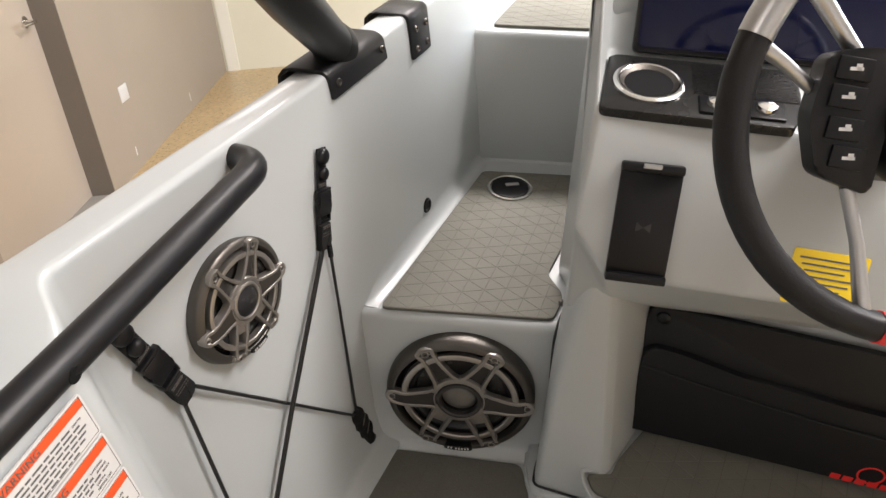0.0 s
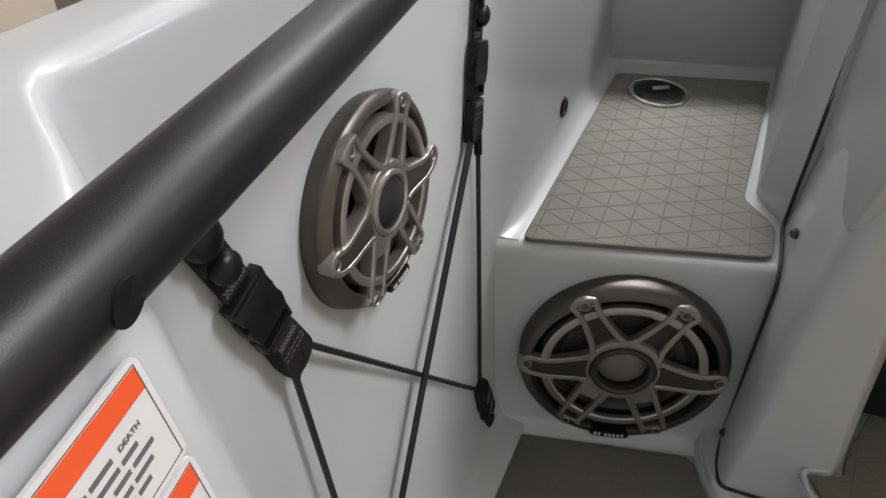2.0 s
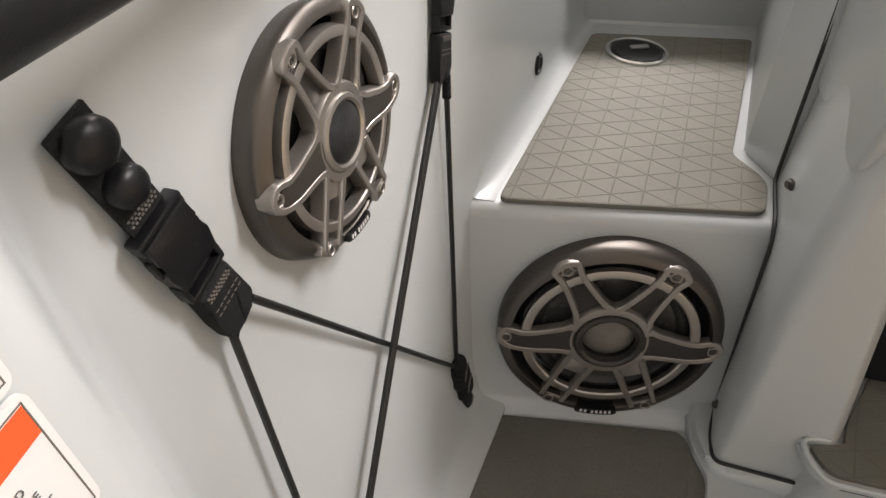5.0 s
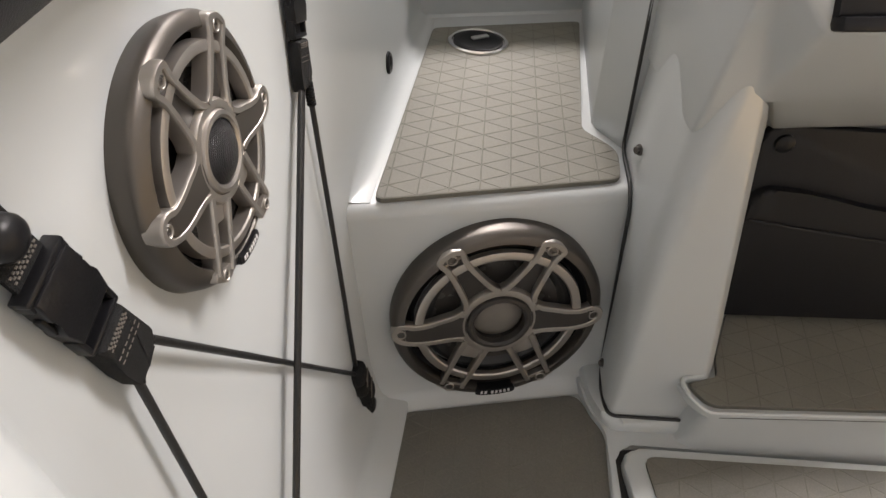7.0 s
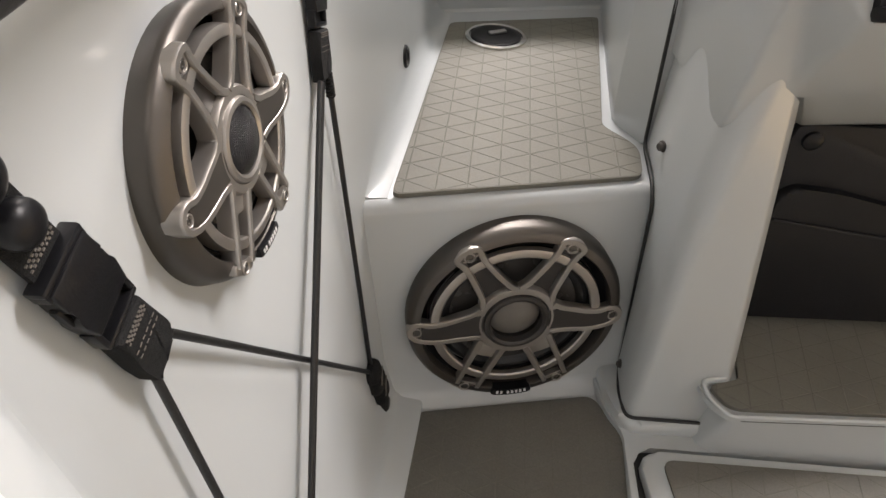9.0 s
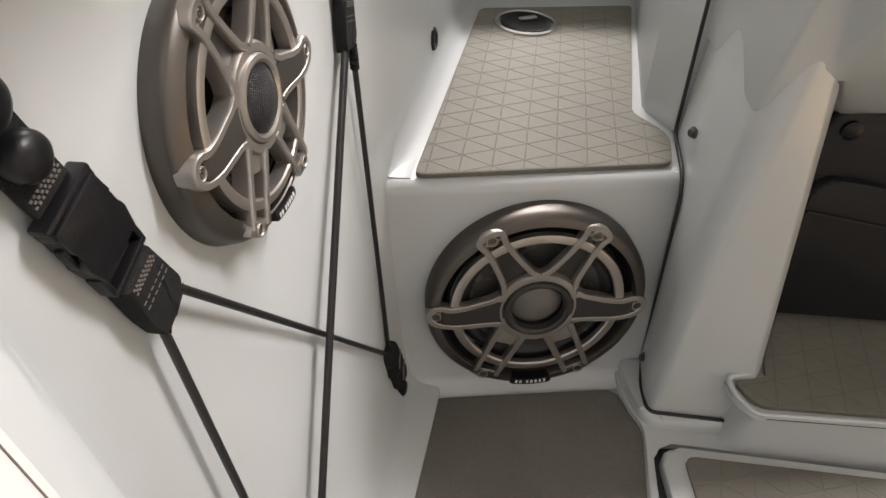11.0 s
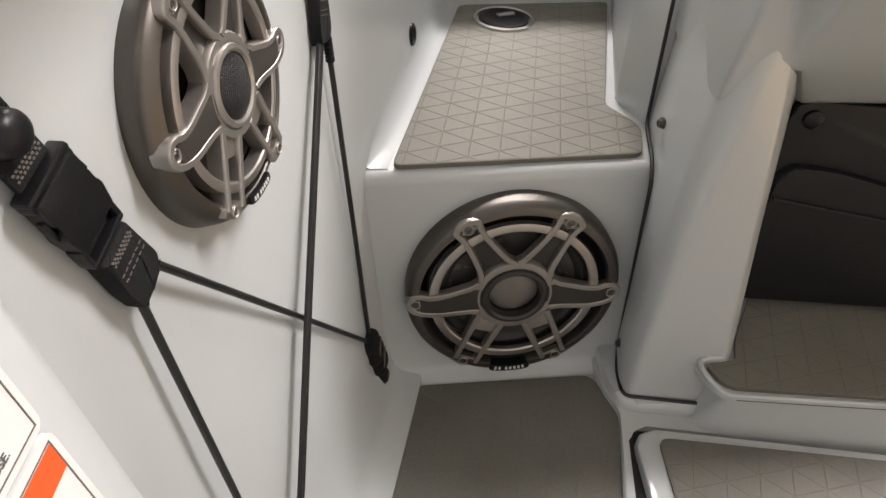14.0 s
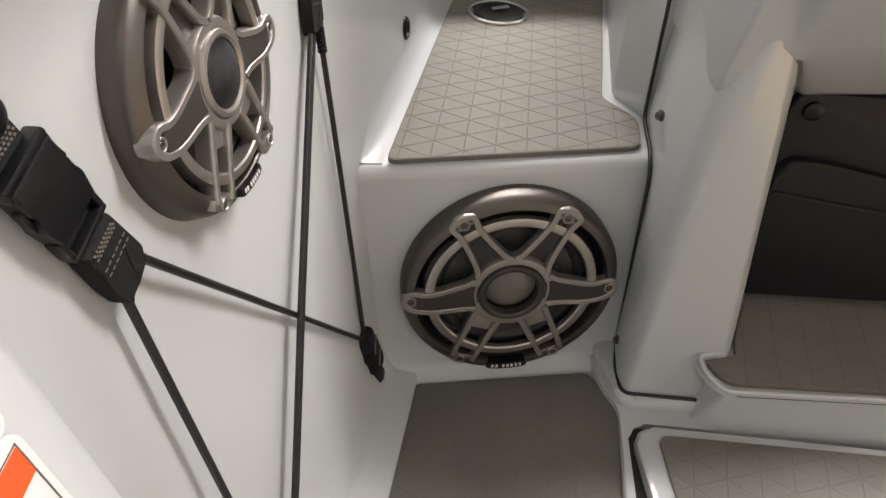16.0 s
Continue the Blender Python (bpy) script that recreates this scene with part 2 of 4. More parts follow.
def build_hull_side():
    ys = [-2.2, -1.8, -1.4, -1.1, -0.9, -0.75, -0.65, -0.58, -0.53]
    ys += [-0.50 + 0.01 * k for k in range(13)] + [-0.36 + 0.04 * k for k in range(22)] + [0.6, 0.8, 1.0, 1.3, 1.6, 1.9]
    bm = bmesh.new()
    rows = []
    for y in ys:
        row = []
        g = GUNWALE + 0.02 * max(y, 0) - 0.008 * bend((-0.40 - y) / 0.1)
        r = 0.011 + 0.019 * bend((-0.42 - y) / 0.07)
        foot = side_x(y, 0)
        for dx, z in ((0.047, -0.002), (0.045, 0.004), (0.041, 0.0065), (0.016, 0.0130), (0.007, 0.0200), (0.002, 0.0340)):
            row.append((foot + dx, y, z))
        for z in (0.08, 0.15, 0.25, 0.35, 0.45, 0.55, 0.62, g - r - 0.02):
            row.append((side_x(y, z), y, z))
        xt = side_x(y, g)
        for k in range(6):
            a = k / 5 * math.pi / 2
            row.append((xt - r * (1 - math.cos(a)), y, g - r + r * math.sin(a)))
        plain = -0.116 + 0.25 * (max(y, -0.49) - 0.31) - 0.11 * (g - 0.363) + 0.05 * min(y + 0.49, 0)
        out = plain - 0.055 - 0.01 * bend((-0.3 - y) / 0.3)
        row.append((out + 0.01, y, g - 0.004))
        for k in range(1, 6):
            a = k / 5 * math.pi / 2
            row.append((out - 0.016 * math.sin(a) + 0.01, y, g - 0.004 - 0.016 * (1 - math.cos(a))))
        row += [(out - 0.02, y, g - 0.12), (out + 0.02, y, g - 0.3), (out + 0.12, y, -0.15), (out + 0.3, y, -0.28)]
        rows.append([bm.verts.new(p) for p in row])
    for a, b in zip(rows, rows[1:]):
        for k in range(len(a) - 1):
            bm.faces.new((a[k], a[k + 1], b[k + 1], b[k]))
    return solid("hull_side", bm, GEL, "glossy light grey gelcoat hull side with rounded gunwale", "hull side", "structure")


build_hull_side()

# ---- deck liner ----
def build_deck():
    bm = block(1.42, 3.4, 0.06)
    bmesh.ops.translate(bm, vec=(0.37, 0.2, -0.034), verts=bm.verts)
    return solid("deck", bm, GEL, "light grey gelcoat cockpit sole", "deck", "structure")


build_deck()


def clip(poly, tri):
    """The outline cut to a triangle."""
    out = list(poly)
    for i in range(3):
        a, b = tri[i], tri[(i + 1) % 3]
        src, out = out, []
        for k in range(len(src)):
            p, q = src[k - 1], src[k]
            sp = (b[0] - a[0]) * (p[1] - a[1]) - (b[1] - a[1]) * (p[0] - a[0])
            sq = (b[0] - a[0]) * (q[1] - a[1]) - (b[1] - a[1]) * (q[0] - a[0])
            if (sp >= 0) != (sq >= 0):
                u = sp / (sp - sq)
                out.append((p[0] + u * (q[0] - p[0]), p[1] + u * (q[1] - p[1])))
            if sq >= 0:
                out.append(q)
        if len(out) < 3:
            return []
    return out


def foam_mat(name, outline, z, label, turn=0.0, thick=0.006, size=1.0, foam=None):
    """A foam sheet whose top is routed into slanting triangles."""
    root = thing(name, label, "deck mat")
    base = prism(outline, z, z + thick - 0.0004)
    top = bmesh.new()
    spin = Matrix.Rotation(radians(turn), 2)
    a, b = spin @ Vector((0.0385, 0.0125)) * size, spin @ Vector((0.0072, 0.0346)) * size
    cx, cy = sum(p[0] for p in outline) / len(outline), sum(p[1] for p in outline) / len(outline)
    c = Vector((cx, cy))
    node = Vector((0.017, 0.0924))
    node += a * round((c - node).x / 0.0385) + b * round((c - node).y / 0.0346)
    reach = max(math.hypot(p[0] - cx, p[1] - cy) for p in outline) + 0.06
    inner = [(cx + (x - cx) * 0.992, cy + (y - cy) * 0.992) for x, y in outline]
    n = int(reach / 0.026 / size) + 1
    for j in range(-n, n):
        for i in range(-n, n):
            o = node + a * i + b * j
            if (o - c).length > reach + 0.06:
                continue
            for tri in ([o, o + a, o + b], [o + a, o + a + b, o + b]):
                mid = (tri[0] + tri[1] + tri[2]) / 3
                got = clip(inner, [tuple(mid + (p - mid) * 0.952) for p in tri])
                if len(got) < 3:
                    continue
                low = [top.verts.new((x, y, z + thick - 0.0008)) for x, y in got]
                edge = [top.verts.new((x, y, z + thick - 0.0003)) for x, y in got]
                mx, my = sum(p[0] for p in got) / len(got), sum(p[1] for p in got) / len(got)
                high = [top.verts.new((mx + (x - mx) * 0.95, my + (y - my) * 0.95, z + thick)) for x, y in got]
                top.faces.new(high)
                for q in range(len(got)):
                    top.faces.new((low[q - 1], low[q], edge[q], edge[q - 1]))
                    top.faces.new((edge[q - 1], edge[q], high[q], high[q - 1]))
    part("backing", base, GROOVE, root, "dark foam showing in the routed grooves", False)
    part("foam_top", top, foam or EVA, root, "", False)
    return root


# step box with the subwoofer, and its ledge
FRONT = 0.06


def front_y(x, z):
    return 0.036 + 0.08 * (z - 0.158) + FRONT * x


def build_step():
    lx = side_x(0.05, 0.2) - 0.05
    ring = lambda z, d: [(lx, front_y(lx, z) + d, z), (0.20, front_y(0.20, z) + d, z), (0.32, 0.64, z), (-0.14, 0.60, z)]
    rows = [ring(-0.01, -0.026), ring(0.0, -0.018), ring(0.006, -0.007), ring(0.018, 0), ring(0.16, 0), ring(0.300, 0)]
    for k in range(1, 5):
        a = k / 4 * math.pi / 2
        rows.append(ring(0.300 + 0.014 * math.sin(a), 0.014 * (1 - math.cos(a))))
    return solid("step_box", loft(rows), GEL, "grey gelcoat step box with a round cut subwoofer front", "step", "structure")


build_step()
STEP_MAT = rounded([(-0.147, 0.050), (0.149, 0.076), (0.166, 0.140), (0.134, 0.194), (0.235, 0.562), (-0.026, 0.534)], [0.014, 0.014, 0.02, 0.012, 0.014, 0.014])
foam_mat("step_mat", STEP_MAT, 0.3145, "grey brown foam step mat with triangle grooves")
SOLE_MAT = rounded([(-0.125, -0.006), (0.130, 0.004), (0.140, -0.030), (0.153, -0.066), (0.125, -0.25), (0.06, -1.4), (-0.40, -1.4), (-0.17, -0.20)], [0.02, 0.02, 0.02, 0.02, 0, 0, 0, 0])
foam_mat("sole_mat", SOLE_MAT, -0.003, "scuffed grey brown foam sole mat with triangle grooves, darkened for shade", foam=SOLE)


def build_cove():
    """The rounded corner between the step's top and the hull side."""
    rows = []
    for k in range(13):
        y = 0.052 + 0.535 * (k / 12) ** 1.4
        rise = 0.002 + 0.028 * bend((y - 0.050) / 0.075)
        inner, outer = -0.1515 + 0.25 * (y - 0.05), side_x(y, 0.3148 + rise)
        curve = []
        for q in range(9):
            u = q / 8
            curve.append((inner + (outer - inner) * (1 - (1 - u) ** 1.5), y, 0.3148 + rise * u ** 1.9))
        rows.append(curve + [(outer - 0.01, y, 0.3148 + rise), (outer - 0.01, y, 0.305), (inner, y, 0.305)])
    return solid("step_cove", loft(rows), GEL, "rounded gelcoat cove between step and hull side", "cove", "structure")


build_cove()


def build_bulkhead():
    ring = lambda z, d: [(-0.16, 0.585 + d, z), (0.45, 0.64 + d, z), (0.9, 2.0, z), (-0.2, 2.0, z)]
    rows = [ring(0.31, -0.01), ring(0.318, 0), ring(0.6, 0.006)]
    for k in range(1, 5):
        a = k / 4 * math.pi / 2
        rows.append(ring(0.6 + 0.015 * math.sin(a), 0.006 + 0.015 * (1 - math.cos(a))))
    return solid("bow_step", loft(rows), GEL, "grey gelcoat riser of the raised bow deck", "step", "structure")


build_bulkhead()
foam_mat("bow_mat", rounded([(-0.035, 0.625), (0.40, 0.675), (0.60, 1.4), (0.12, 1.4)], [0.015, 0.015, 0, 0]), 0.6155, "grey brown foam bow deck mat with diamond grooves", 3)

# corner post of the liner beside the console
def build_corner_post():
    low, high = 0.31, 1.0
    def row(z):
        k = (z - 0.314)
        return [(0.178 - 0.088 * k, 0.150 - 0.072 * k, z), (0.154 - 0.03 * k, 0.214, z), (0.262 - 0.03 * k, 0.64, z), (0.42, 0.64, z), (0.42, 0.17, z)]
    bm = loft([row(z) for z in (low, 0.33, 0.5, 0.7, high)])
    bmesh.ops.bevel(bm, geom=[e for e in bm.edges if abs(e.verts[0].co.z - e.verts[1].co.z) > 0.01], offset=0.008, segments=3, affect="EDGES")
    return solid("liner_corner", bm, GEL, "grey gelcoat liner corner beside the helm console", "liner", "structure")


build_corner_post()


# ---- helm console ----
SLANT = Matrix(((1, 0, 0, 0), (-0.13, 1, 0, 0.13 * 0.33), (0, 0, 1, 0), (0, 0, 0, 1)))


def build_console():
    root = thing("helm_console", "light grey moulded helm console with overhanging dash head", "console", (0.4, 0.05, 0.0))
    def plan(z):
        k = z / 0.48
        xl = 0.172 - 0.017 * min(z / 0.32, 1) + 0.03 * max(z - 0.32, 0)
        xr = 0.292 - 0.062 * k
        yf = -0.083 + 0.035 * k
        pts = [(xl + 0.020, 0.14), (xl, 0.05), (xl - 0.018 + 0.02 * k, -0.028), (xl - 0.016 + 0.036 * k, -0.053 + 0.004 * k), (xr - 0.016, yf + 0.012), (xr, yf + 0.028), (xr + 0.055, 0.06), (xr + 0.055, 0.14)]
        return [(x, y, z) for x, y in rounded(pts, [0, 0.02, 0.02, 0.018, 0.005, 0.004, 0.0, 0], 5)]
    part("pillar", loft([plan(z) for z in (0.031, 0.1, 0.2, 0.3, 0.4, 0.47, 0.515)]), GEL, root)
    a, b, c, d, e = (0.151, -0.046, 0.762), (0.140, -0.0945, 0.636), (0.184, -0.116, 0.581), (1.05, -0.125, 0.557), (1.05, -0.046, 0.762)
    f, g = (0.160, 0.095, 0.785), (1.05, 0.095, 0.785)
    k, l, p, q = (0.233, -0.034, 0.478), (1.05, 0.04, 0.40), (0.1565, -0.030, 0.44), (0.174, 0.140, 0.44)
    m = (0.30, 0.04, 0.408)
    h, i, j = (0.160, 0.26, 1.05), (1.05, 0.26, 1.05), (1.05, 0.45, 0.44)
    n, o = (0.26, 0.45, 0.44), (0.24, 0.45, 1.05)
    tip, r = (0.207, -0.038, 0.488), (0.123, 0.105, 1.05)
    s = (1.05, 0.45, 1.05)
    verts = [a, b, c, d, e, f, g, k, l, p, q, m, h, i, j, n, o, s, tip, r]
    polys = [(0, 1, 2, 3, 4), (0, 4, 6, 5), (5, 6, 13, 12), (12, 13, 17, 16), (2, 18, 7, 11, 8, 3), (1, 18, 2), (1, 9, 18), (0, 5, 12, 19), (0, 19, 10, 9, 1), (19, 12, 16), (19, 16, 15, 10), (9, 10, 15, 14, 8, 11, 7, 18), (3, 8, 14, 17, 13, 6, 4), (15, 16, 17, 14)]
    part("dash_head", faces(verts, polys, 0.007, 3), GEL, root)
    back = block(0.85, 0.1, 0.44)
    bmesh.ops.translate(back, vec=(0.72, 0.112, 0.21), verts=back.verts)
    moved(back, SLANT)
    part("recess_back", back, GEL, root)
    foot = prism(rounded([(0.229, -0.055), (0.231, -0.085), (0.247, -0.110), (1.05, -0.203), (1.05, 0.07), (0.30, 0.09)], [0.004, 0.012, 0.012, 0, 0, 0]), 0.090, 0.098, 0.003, 3)
    part("foot_ledge", foot, GEL, root)
    lip = arc([(0.268, -0.050, 0.109), (0.262, -0.060, 0.111), (0.229, -0.062, 0.109), (0.232, -0.084, 0.103), (0.248, -0.1085, 0.0985), (0.45, -0.132, 0.0985), (1.05, -0.2015, 0.0985)], 0.009, 5)
    part("ledge_lip", tube(lip, 0.0032, 12), GEL, root)
    return root


build_console()
foam_mat("footwell_mat", rounded([(0.238, -0.066), (0.250, -0.1015), (1.04, -0.1955), (1.04, -0.035), (0.345, 0.052), (0.291, -0.029), (0.280, -0.059)], [0.008, 0.02, 0, 0, 0, 0.01, 0.006]), 0.0984, "grey brown foam footrest mat with triangle grooves", -8, size=1.1)


def build_hatch():
    root = thing("deck_hatch", "light grey hatch lid with foam inlay in the sole", "hatch", (0.6, -0.6, 0.0))
    lid = prism(rounded([(0.157, -0.096), (1.04, -0.242), (1.0, -1.3), (0.092, -1.3)], [0.026, 0, 0, 0]), -0.003, 0.020, 0.007, 3)
    part("lid", lid, GEL, root)
    # Dark sheet below the lid's edge, drawing the shade in the open gutter.
    gap = prism(rounded([(0.140, -0.083), (1.05, -0.235), (1.0, -1.31), (0.07, -1.31)], [0.03, 0, 0, 0]), -0.003, 0.0015)
    part("seal", gap, RUBBER, root, "dark sheet for the shade in the gutter round the lid")
    return root


build_hatch()
foam_mat("hatch_mat", rounded([(0.182, -0.114), (1.03, -0.254), (0.98, -1.28), (0.117, -1.28)], [0.016, 0, 0, 0]), 0.0205, "scuffed grey brown foam hatch mat with triangle grooves, darkened for shade", -9, 0.004, 1.1, SOLE)
RIM = [(0.136, 0.03), (0.137, -0.030), (0.151, -0.064), (0.121, -0.19), (0.060, -1.4), (0.072, -1.4), (0.1345, -0.19), (0.1535, -0.0855), (0.25, -0.1015), (1.05, -0.234), (1.05, -0.10), (0.30, 0.0), (0.2, 0.03)]
solid("sole_coaming", prism(rounded(RIM, [0, 0.02, 0.02, 0, 0, 0, 0, 0.024, 0, 0, 0, 0, 0], 5), -0.003, 0.012, 0.004, 3), GEL, "rounded gelcoat rim between sole mat and hatch", "coaming", "structure")
PLINTH = [(0.141, 0.05), (0.1395, -0.024), (0.1515, -0.064), (0.262, -0.081), (0.275, 0.0), (0.275, 0.07)]
solid("console_plinth", prism(rounded(PLINTH, [0, 0.022, 0.022, 0, 0, 0], 6), 0.002, 0.030, 0.013, 6), GEL, "low rounded gelcoat plinth under the console pillar", "plinth", "structure")


def build_riser():
    """Low in front of the pillar, then stepping up to the footrest's edge."""
    rows = []
    for x in (0.226, 0.232, 0.238, 0.244, 0.250, 0.256, 0.262, 0.268, 0.276, 0.30, 0.36, 0.5, 0.75, 1.05):
        foot = -0.087 - 0.167 * (x - 0.165)
        low, high = -0.060 - 0.16 * (x - 0.165), -0.104 - 0.113 * (x - 0.252)
        high = max(high, foot + 0.004 + 0.02 * max(x - 0.3, 0))
        u = bend((x - 0.237) / 0.028)
        flat = [(low + 0.03, -0.003), (low + 0.03, 0.010), (low, 0.010), (low - 0.006, 0.010), (low - 0.011, 0.010), (low - 0.015, 0.010), (foot + 0.012, 0.010), (foot + 0.008, 0.009), (foot + 0.006, 0.006), (foot + 0.006, -0.003)]
        tall = [(high + 0.03, -0.003), (high + 0.03, 0.087), (high + 0.003, 0.087), (high, 0.085), (high - 0.001, 0.074), (high - 0.001, 0.058), (0.5 * (high + foot) - 0.001, 0.040), (foot + 0.002, 0.024), (foot, 0.012), (foot, -0.003)]
        rows.append([(x, (1 - u) * a[0] + u * b[0], (1 - u) * a[1] + u * b[1]) for a, b in zip(flat, tall)])
    return solid("foot_riser", loft(rows), GEL, "rounded gelcoat riser under the footrest", "riser", "structure")


build_riser()
SEAM = arc([(0.118, 0.100, 1.04), (0.152, 0.131, 0.65), (0.1755, 0.148, 0.325), (0.1725, 0.136, 0.319), (0.1572, 0.066, 0.318), (0.1535, 0.044, 0.302), (0.168, 0.028, 0.034), (0.156, -0.01, 0.031), (0.152, -0.054, 0.031), (0.250, -0.0705, 0.031)], 0.014, 5)
# Thin black line along the underside of the footrest lip.
LEDGE_SEAM = [(0.263, -0.1100, 0.0915), (0.60, -0.149, 0.0915), (1.04, -0.1995, 0.0915)]
solid("console_seam", tube(SEAM, 0.0024, 8), RUBBER, "black rubber sealing bead between liner and console", "seal", "structure")
solid("ledge_seam", tube(LEDGE_SEAM, 0.0022, 8), RUBBER, "thin black bead under the footrest edge", "seal", "structure")


# ---- speakers ----
def glide(points, steps=5):
    """A smooth line through points in x and y."""
    pts = [Vector(p) for p in points]
    out = []
    for i in range(len(pts) - 1):
        p0, p1, p2, p3 = pts[max(i - 1, 0)], pts[i], pts[i + 1], pts[min(i + 2, len(pts) - 1)]
        for k in range(steps):
            u = k / steps
            out.append(0.5 * (2 * p1 + (p2 - p0) * u + (2 * p0 - 5 * p1 + 4 * p2 - p3) * u * u + (3 * p1 - p0 - 3 * p2 + p3) * u ** 3))
    return out + [pts[-1]]


def bar(points, width, z0, z1):
    """A cast bar with a softly rounded top along points in x and y."""
    rings = []
    n = len(points)
    for i, p in enumerate(points):
        d = (points[min(i + 1, n - 1)] - points[max(i - 1, 0)]).normalized()
        side = Vector((-d.y, d.x))
        w = (width[0] + (width[1] - width[0]) * i / (n - 1)) if isinstance(width, tuple) else width
        h = z1 - z0
        rings.append([(*(p + side * (w * a)), z0 + h * b) for a, b in ((-0.54, 0), (-0.5, 0.80), (-0.45, 0.94), (-0.36, 1.0), (0.36, 1.0), (0.45, 0.94), (0.5, 0.80), (0.54, 0))])
    return loft(rings)


def outline_between(left, right):
    return [tuple(p) for p in left] + [tuple(p) for p in reversed(right)]


def build_speaker(name, label, at, normal, up, R, depth, tweeter, turn):
    """A marine loudspeaker: z of its pose leaves the panel, the ring's back lies in the panel."""
    root = thing(name, label, "speaker", at)
    m = axes(at, normal, up) @ pose(0, 0, 0, 0, 0, turn)
    k = R / 0.137
    put = lambda n, bm, mat, parent=root, label="": part(n, moved(bm, m), mat, parent, label)
    if tweeter:
        profile = [(0.86 * R, depth - 0.020 * k), (0.862 * R, depth - 0.003 * k), (0.875 * R, depth - 0.001 * k), (0.93 * R, depth - 0.003 * k), (0.975 * R, depth - 0.007 * k), (0.995 * R, depth - 0.010 * k), (1.005 * R, depth - 0.016 * k), (1.005 * R, 0.006), (1.005 * R, -0.003), (0.80 * R, -0.003), (0.80 * R, depth - 0.012 * k)]
    else:
        profile = [(0.872 * R, depth - 0.022 * k), (0.874 * R, depth - 0.003 * k), (0.885 * R, depth), (0.945 * R, depth - 0.0012 * k), (0.962 * R, depth - 0.0026 * k), (0.985 * R, depth - 0.0070 * k), (R, depth - 0.013 * k), (R, -0.002), (0.80 * R, -0.002), (0.80 * R, depth - 0.012 * k)]
    ring = lathe(profile, 72)
    if tweeter:
        for v in ring.verts:
            v.co.y -= 0.30 * max(depth - 0.006 * k - v.co.z, 0)
    put("trim_ring", ring, RING)
    put("basket", lathe([(0.885 * R, depth - 0.014 * k), (0.80 * R, depth - 0.026 * k), (0.76 * R, depth - 0.029 * k), (0.74 * R, 0.001), (0, 0.0012)], 48), DARK)
    put("surround", lathe([(0.735 * R, depth - 0.024 * k), (0.70 * R, depth - 0.017 * k), (0.66 * R, depth - 0.0155 * k), (0.62 * R, depth - 0.018 * k), (0.59 * R, depth - 0.024 * k)], 56), RUBBER, root, "black rubber surround")
    put("cone", lathe([(0.60 * R, depth - 0.022 * k), (0.30 * R, 0.004), (0, 0.0035)], 48), CONE, root, "translucent smoky cone")
    zt, zb = depth + (0.003 if tweeter else -0.0012) * k, depth - (0.014 if tweeter else 0.010) * k
    w = 0.056 * R
    at_arm = lambda ang, pts: [Vector((u * math.cos(radians(ang)) - v * math.sin(radians(ang)), u * math.sin(radians(ang)) + v * math.cos(radians(ang)))) * R for u, v in pts]
    grille = [lathe([(0.700 * R, zb), (0.702 * R, zt - 0.0022 * k), (0.715 * R, zt - 0.0006 * k), (0.755 * R, zt - 0.0006 * k), (0.785 * R, zt - 0.0020 * k), (0.792 * R, zb), (0.700 * R, zb)], 72),
              lathe([(0.315 * R, zb), (0.315 * R, zt + 0.0012 * k), (0.335 * R, zt + 0.0016 * k), (0.375 * R, zt + 0.0008 * k), (0.392 * R, zt - 0.003 * k), (0.395 * R, zb), (0.315 * R, zb)], 56)]
    troughs, insets, screws = [], [], []
    # two open arms above, each a loop with a screw boss in its tip
    for ang in (60.5, 120.5):
        edge = [(0.335, 0.175), (0.40, 0.140), (0.52, 0.116), (0.66, 0.098), (0.77, 0.090), (0.83, 0.094), (0.895, 0.108), (0.922, 0.100), (0.946, 0.045), (0.950, 0.020), (0.951, 0.0)]
        left = glide(at_arm(ang, edge))
        right = glide(at_arm(ang, [(u, -v) for u, v in edge]))
        loop = left + right[-2::-1]
        grille.append(bar(loop, w, zb, zt + 0.0022 * k))
        troughs.append(prism(outline_between(glide(at_arm(ang, [(0.37, 0.125), (0.55, 0.100), (0.83, 0.085)])), glide(at_arm(ang, [(0.37, -0.125), (0.55, -0.100), (0.83, -0.085)]))), zb, zt - 0.006 * k, 0.0006))
        grille.append(prism(outline_between(glide(at_arm(ang, [(0.845, 0.085), (0.92, 0.075), (0.955, 0.02)])), glide(at_arm(ang, [(0.845, -0.085), (0.92, -0.075), (0.955, -0.02)]))), zb, zt - 0.0012 * k, 0.0006))
        screws.append((ang, 0.885, 0.0))
    # two filled arms at the sides, sagging a little on their way out
    for sgn in (1, -1):
        upper = [(0.335, 0.165), (0.41, 0.115), (0.52, 0.082), (0.66, 0.042), (0.78, 0.030), (0.86, 0.052), (0.925, 0.050), (0.972, 0.0), (0.975, -0.035)]
        lower = [(0.335, -0.172), (0.41, -0.158), (0.52, -0.162), (0.66, -0.172), (0.76, -0.168), (0.85, -0.150), (0.925, -0.118), (0.968, -0.07), (0.975, -0.035)]
        put_side = lambda pts: [Vector((sgn * u, v)) * R for u, v in pts]
        a, b = glide(put_side(upper)), glide(put_side(lower))
        grille.append(bar(a + b[-2::-1], w, zb, zt + 0.0022 * k))
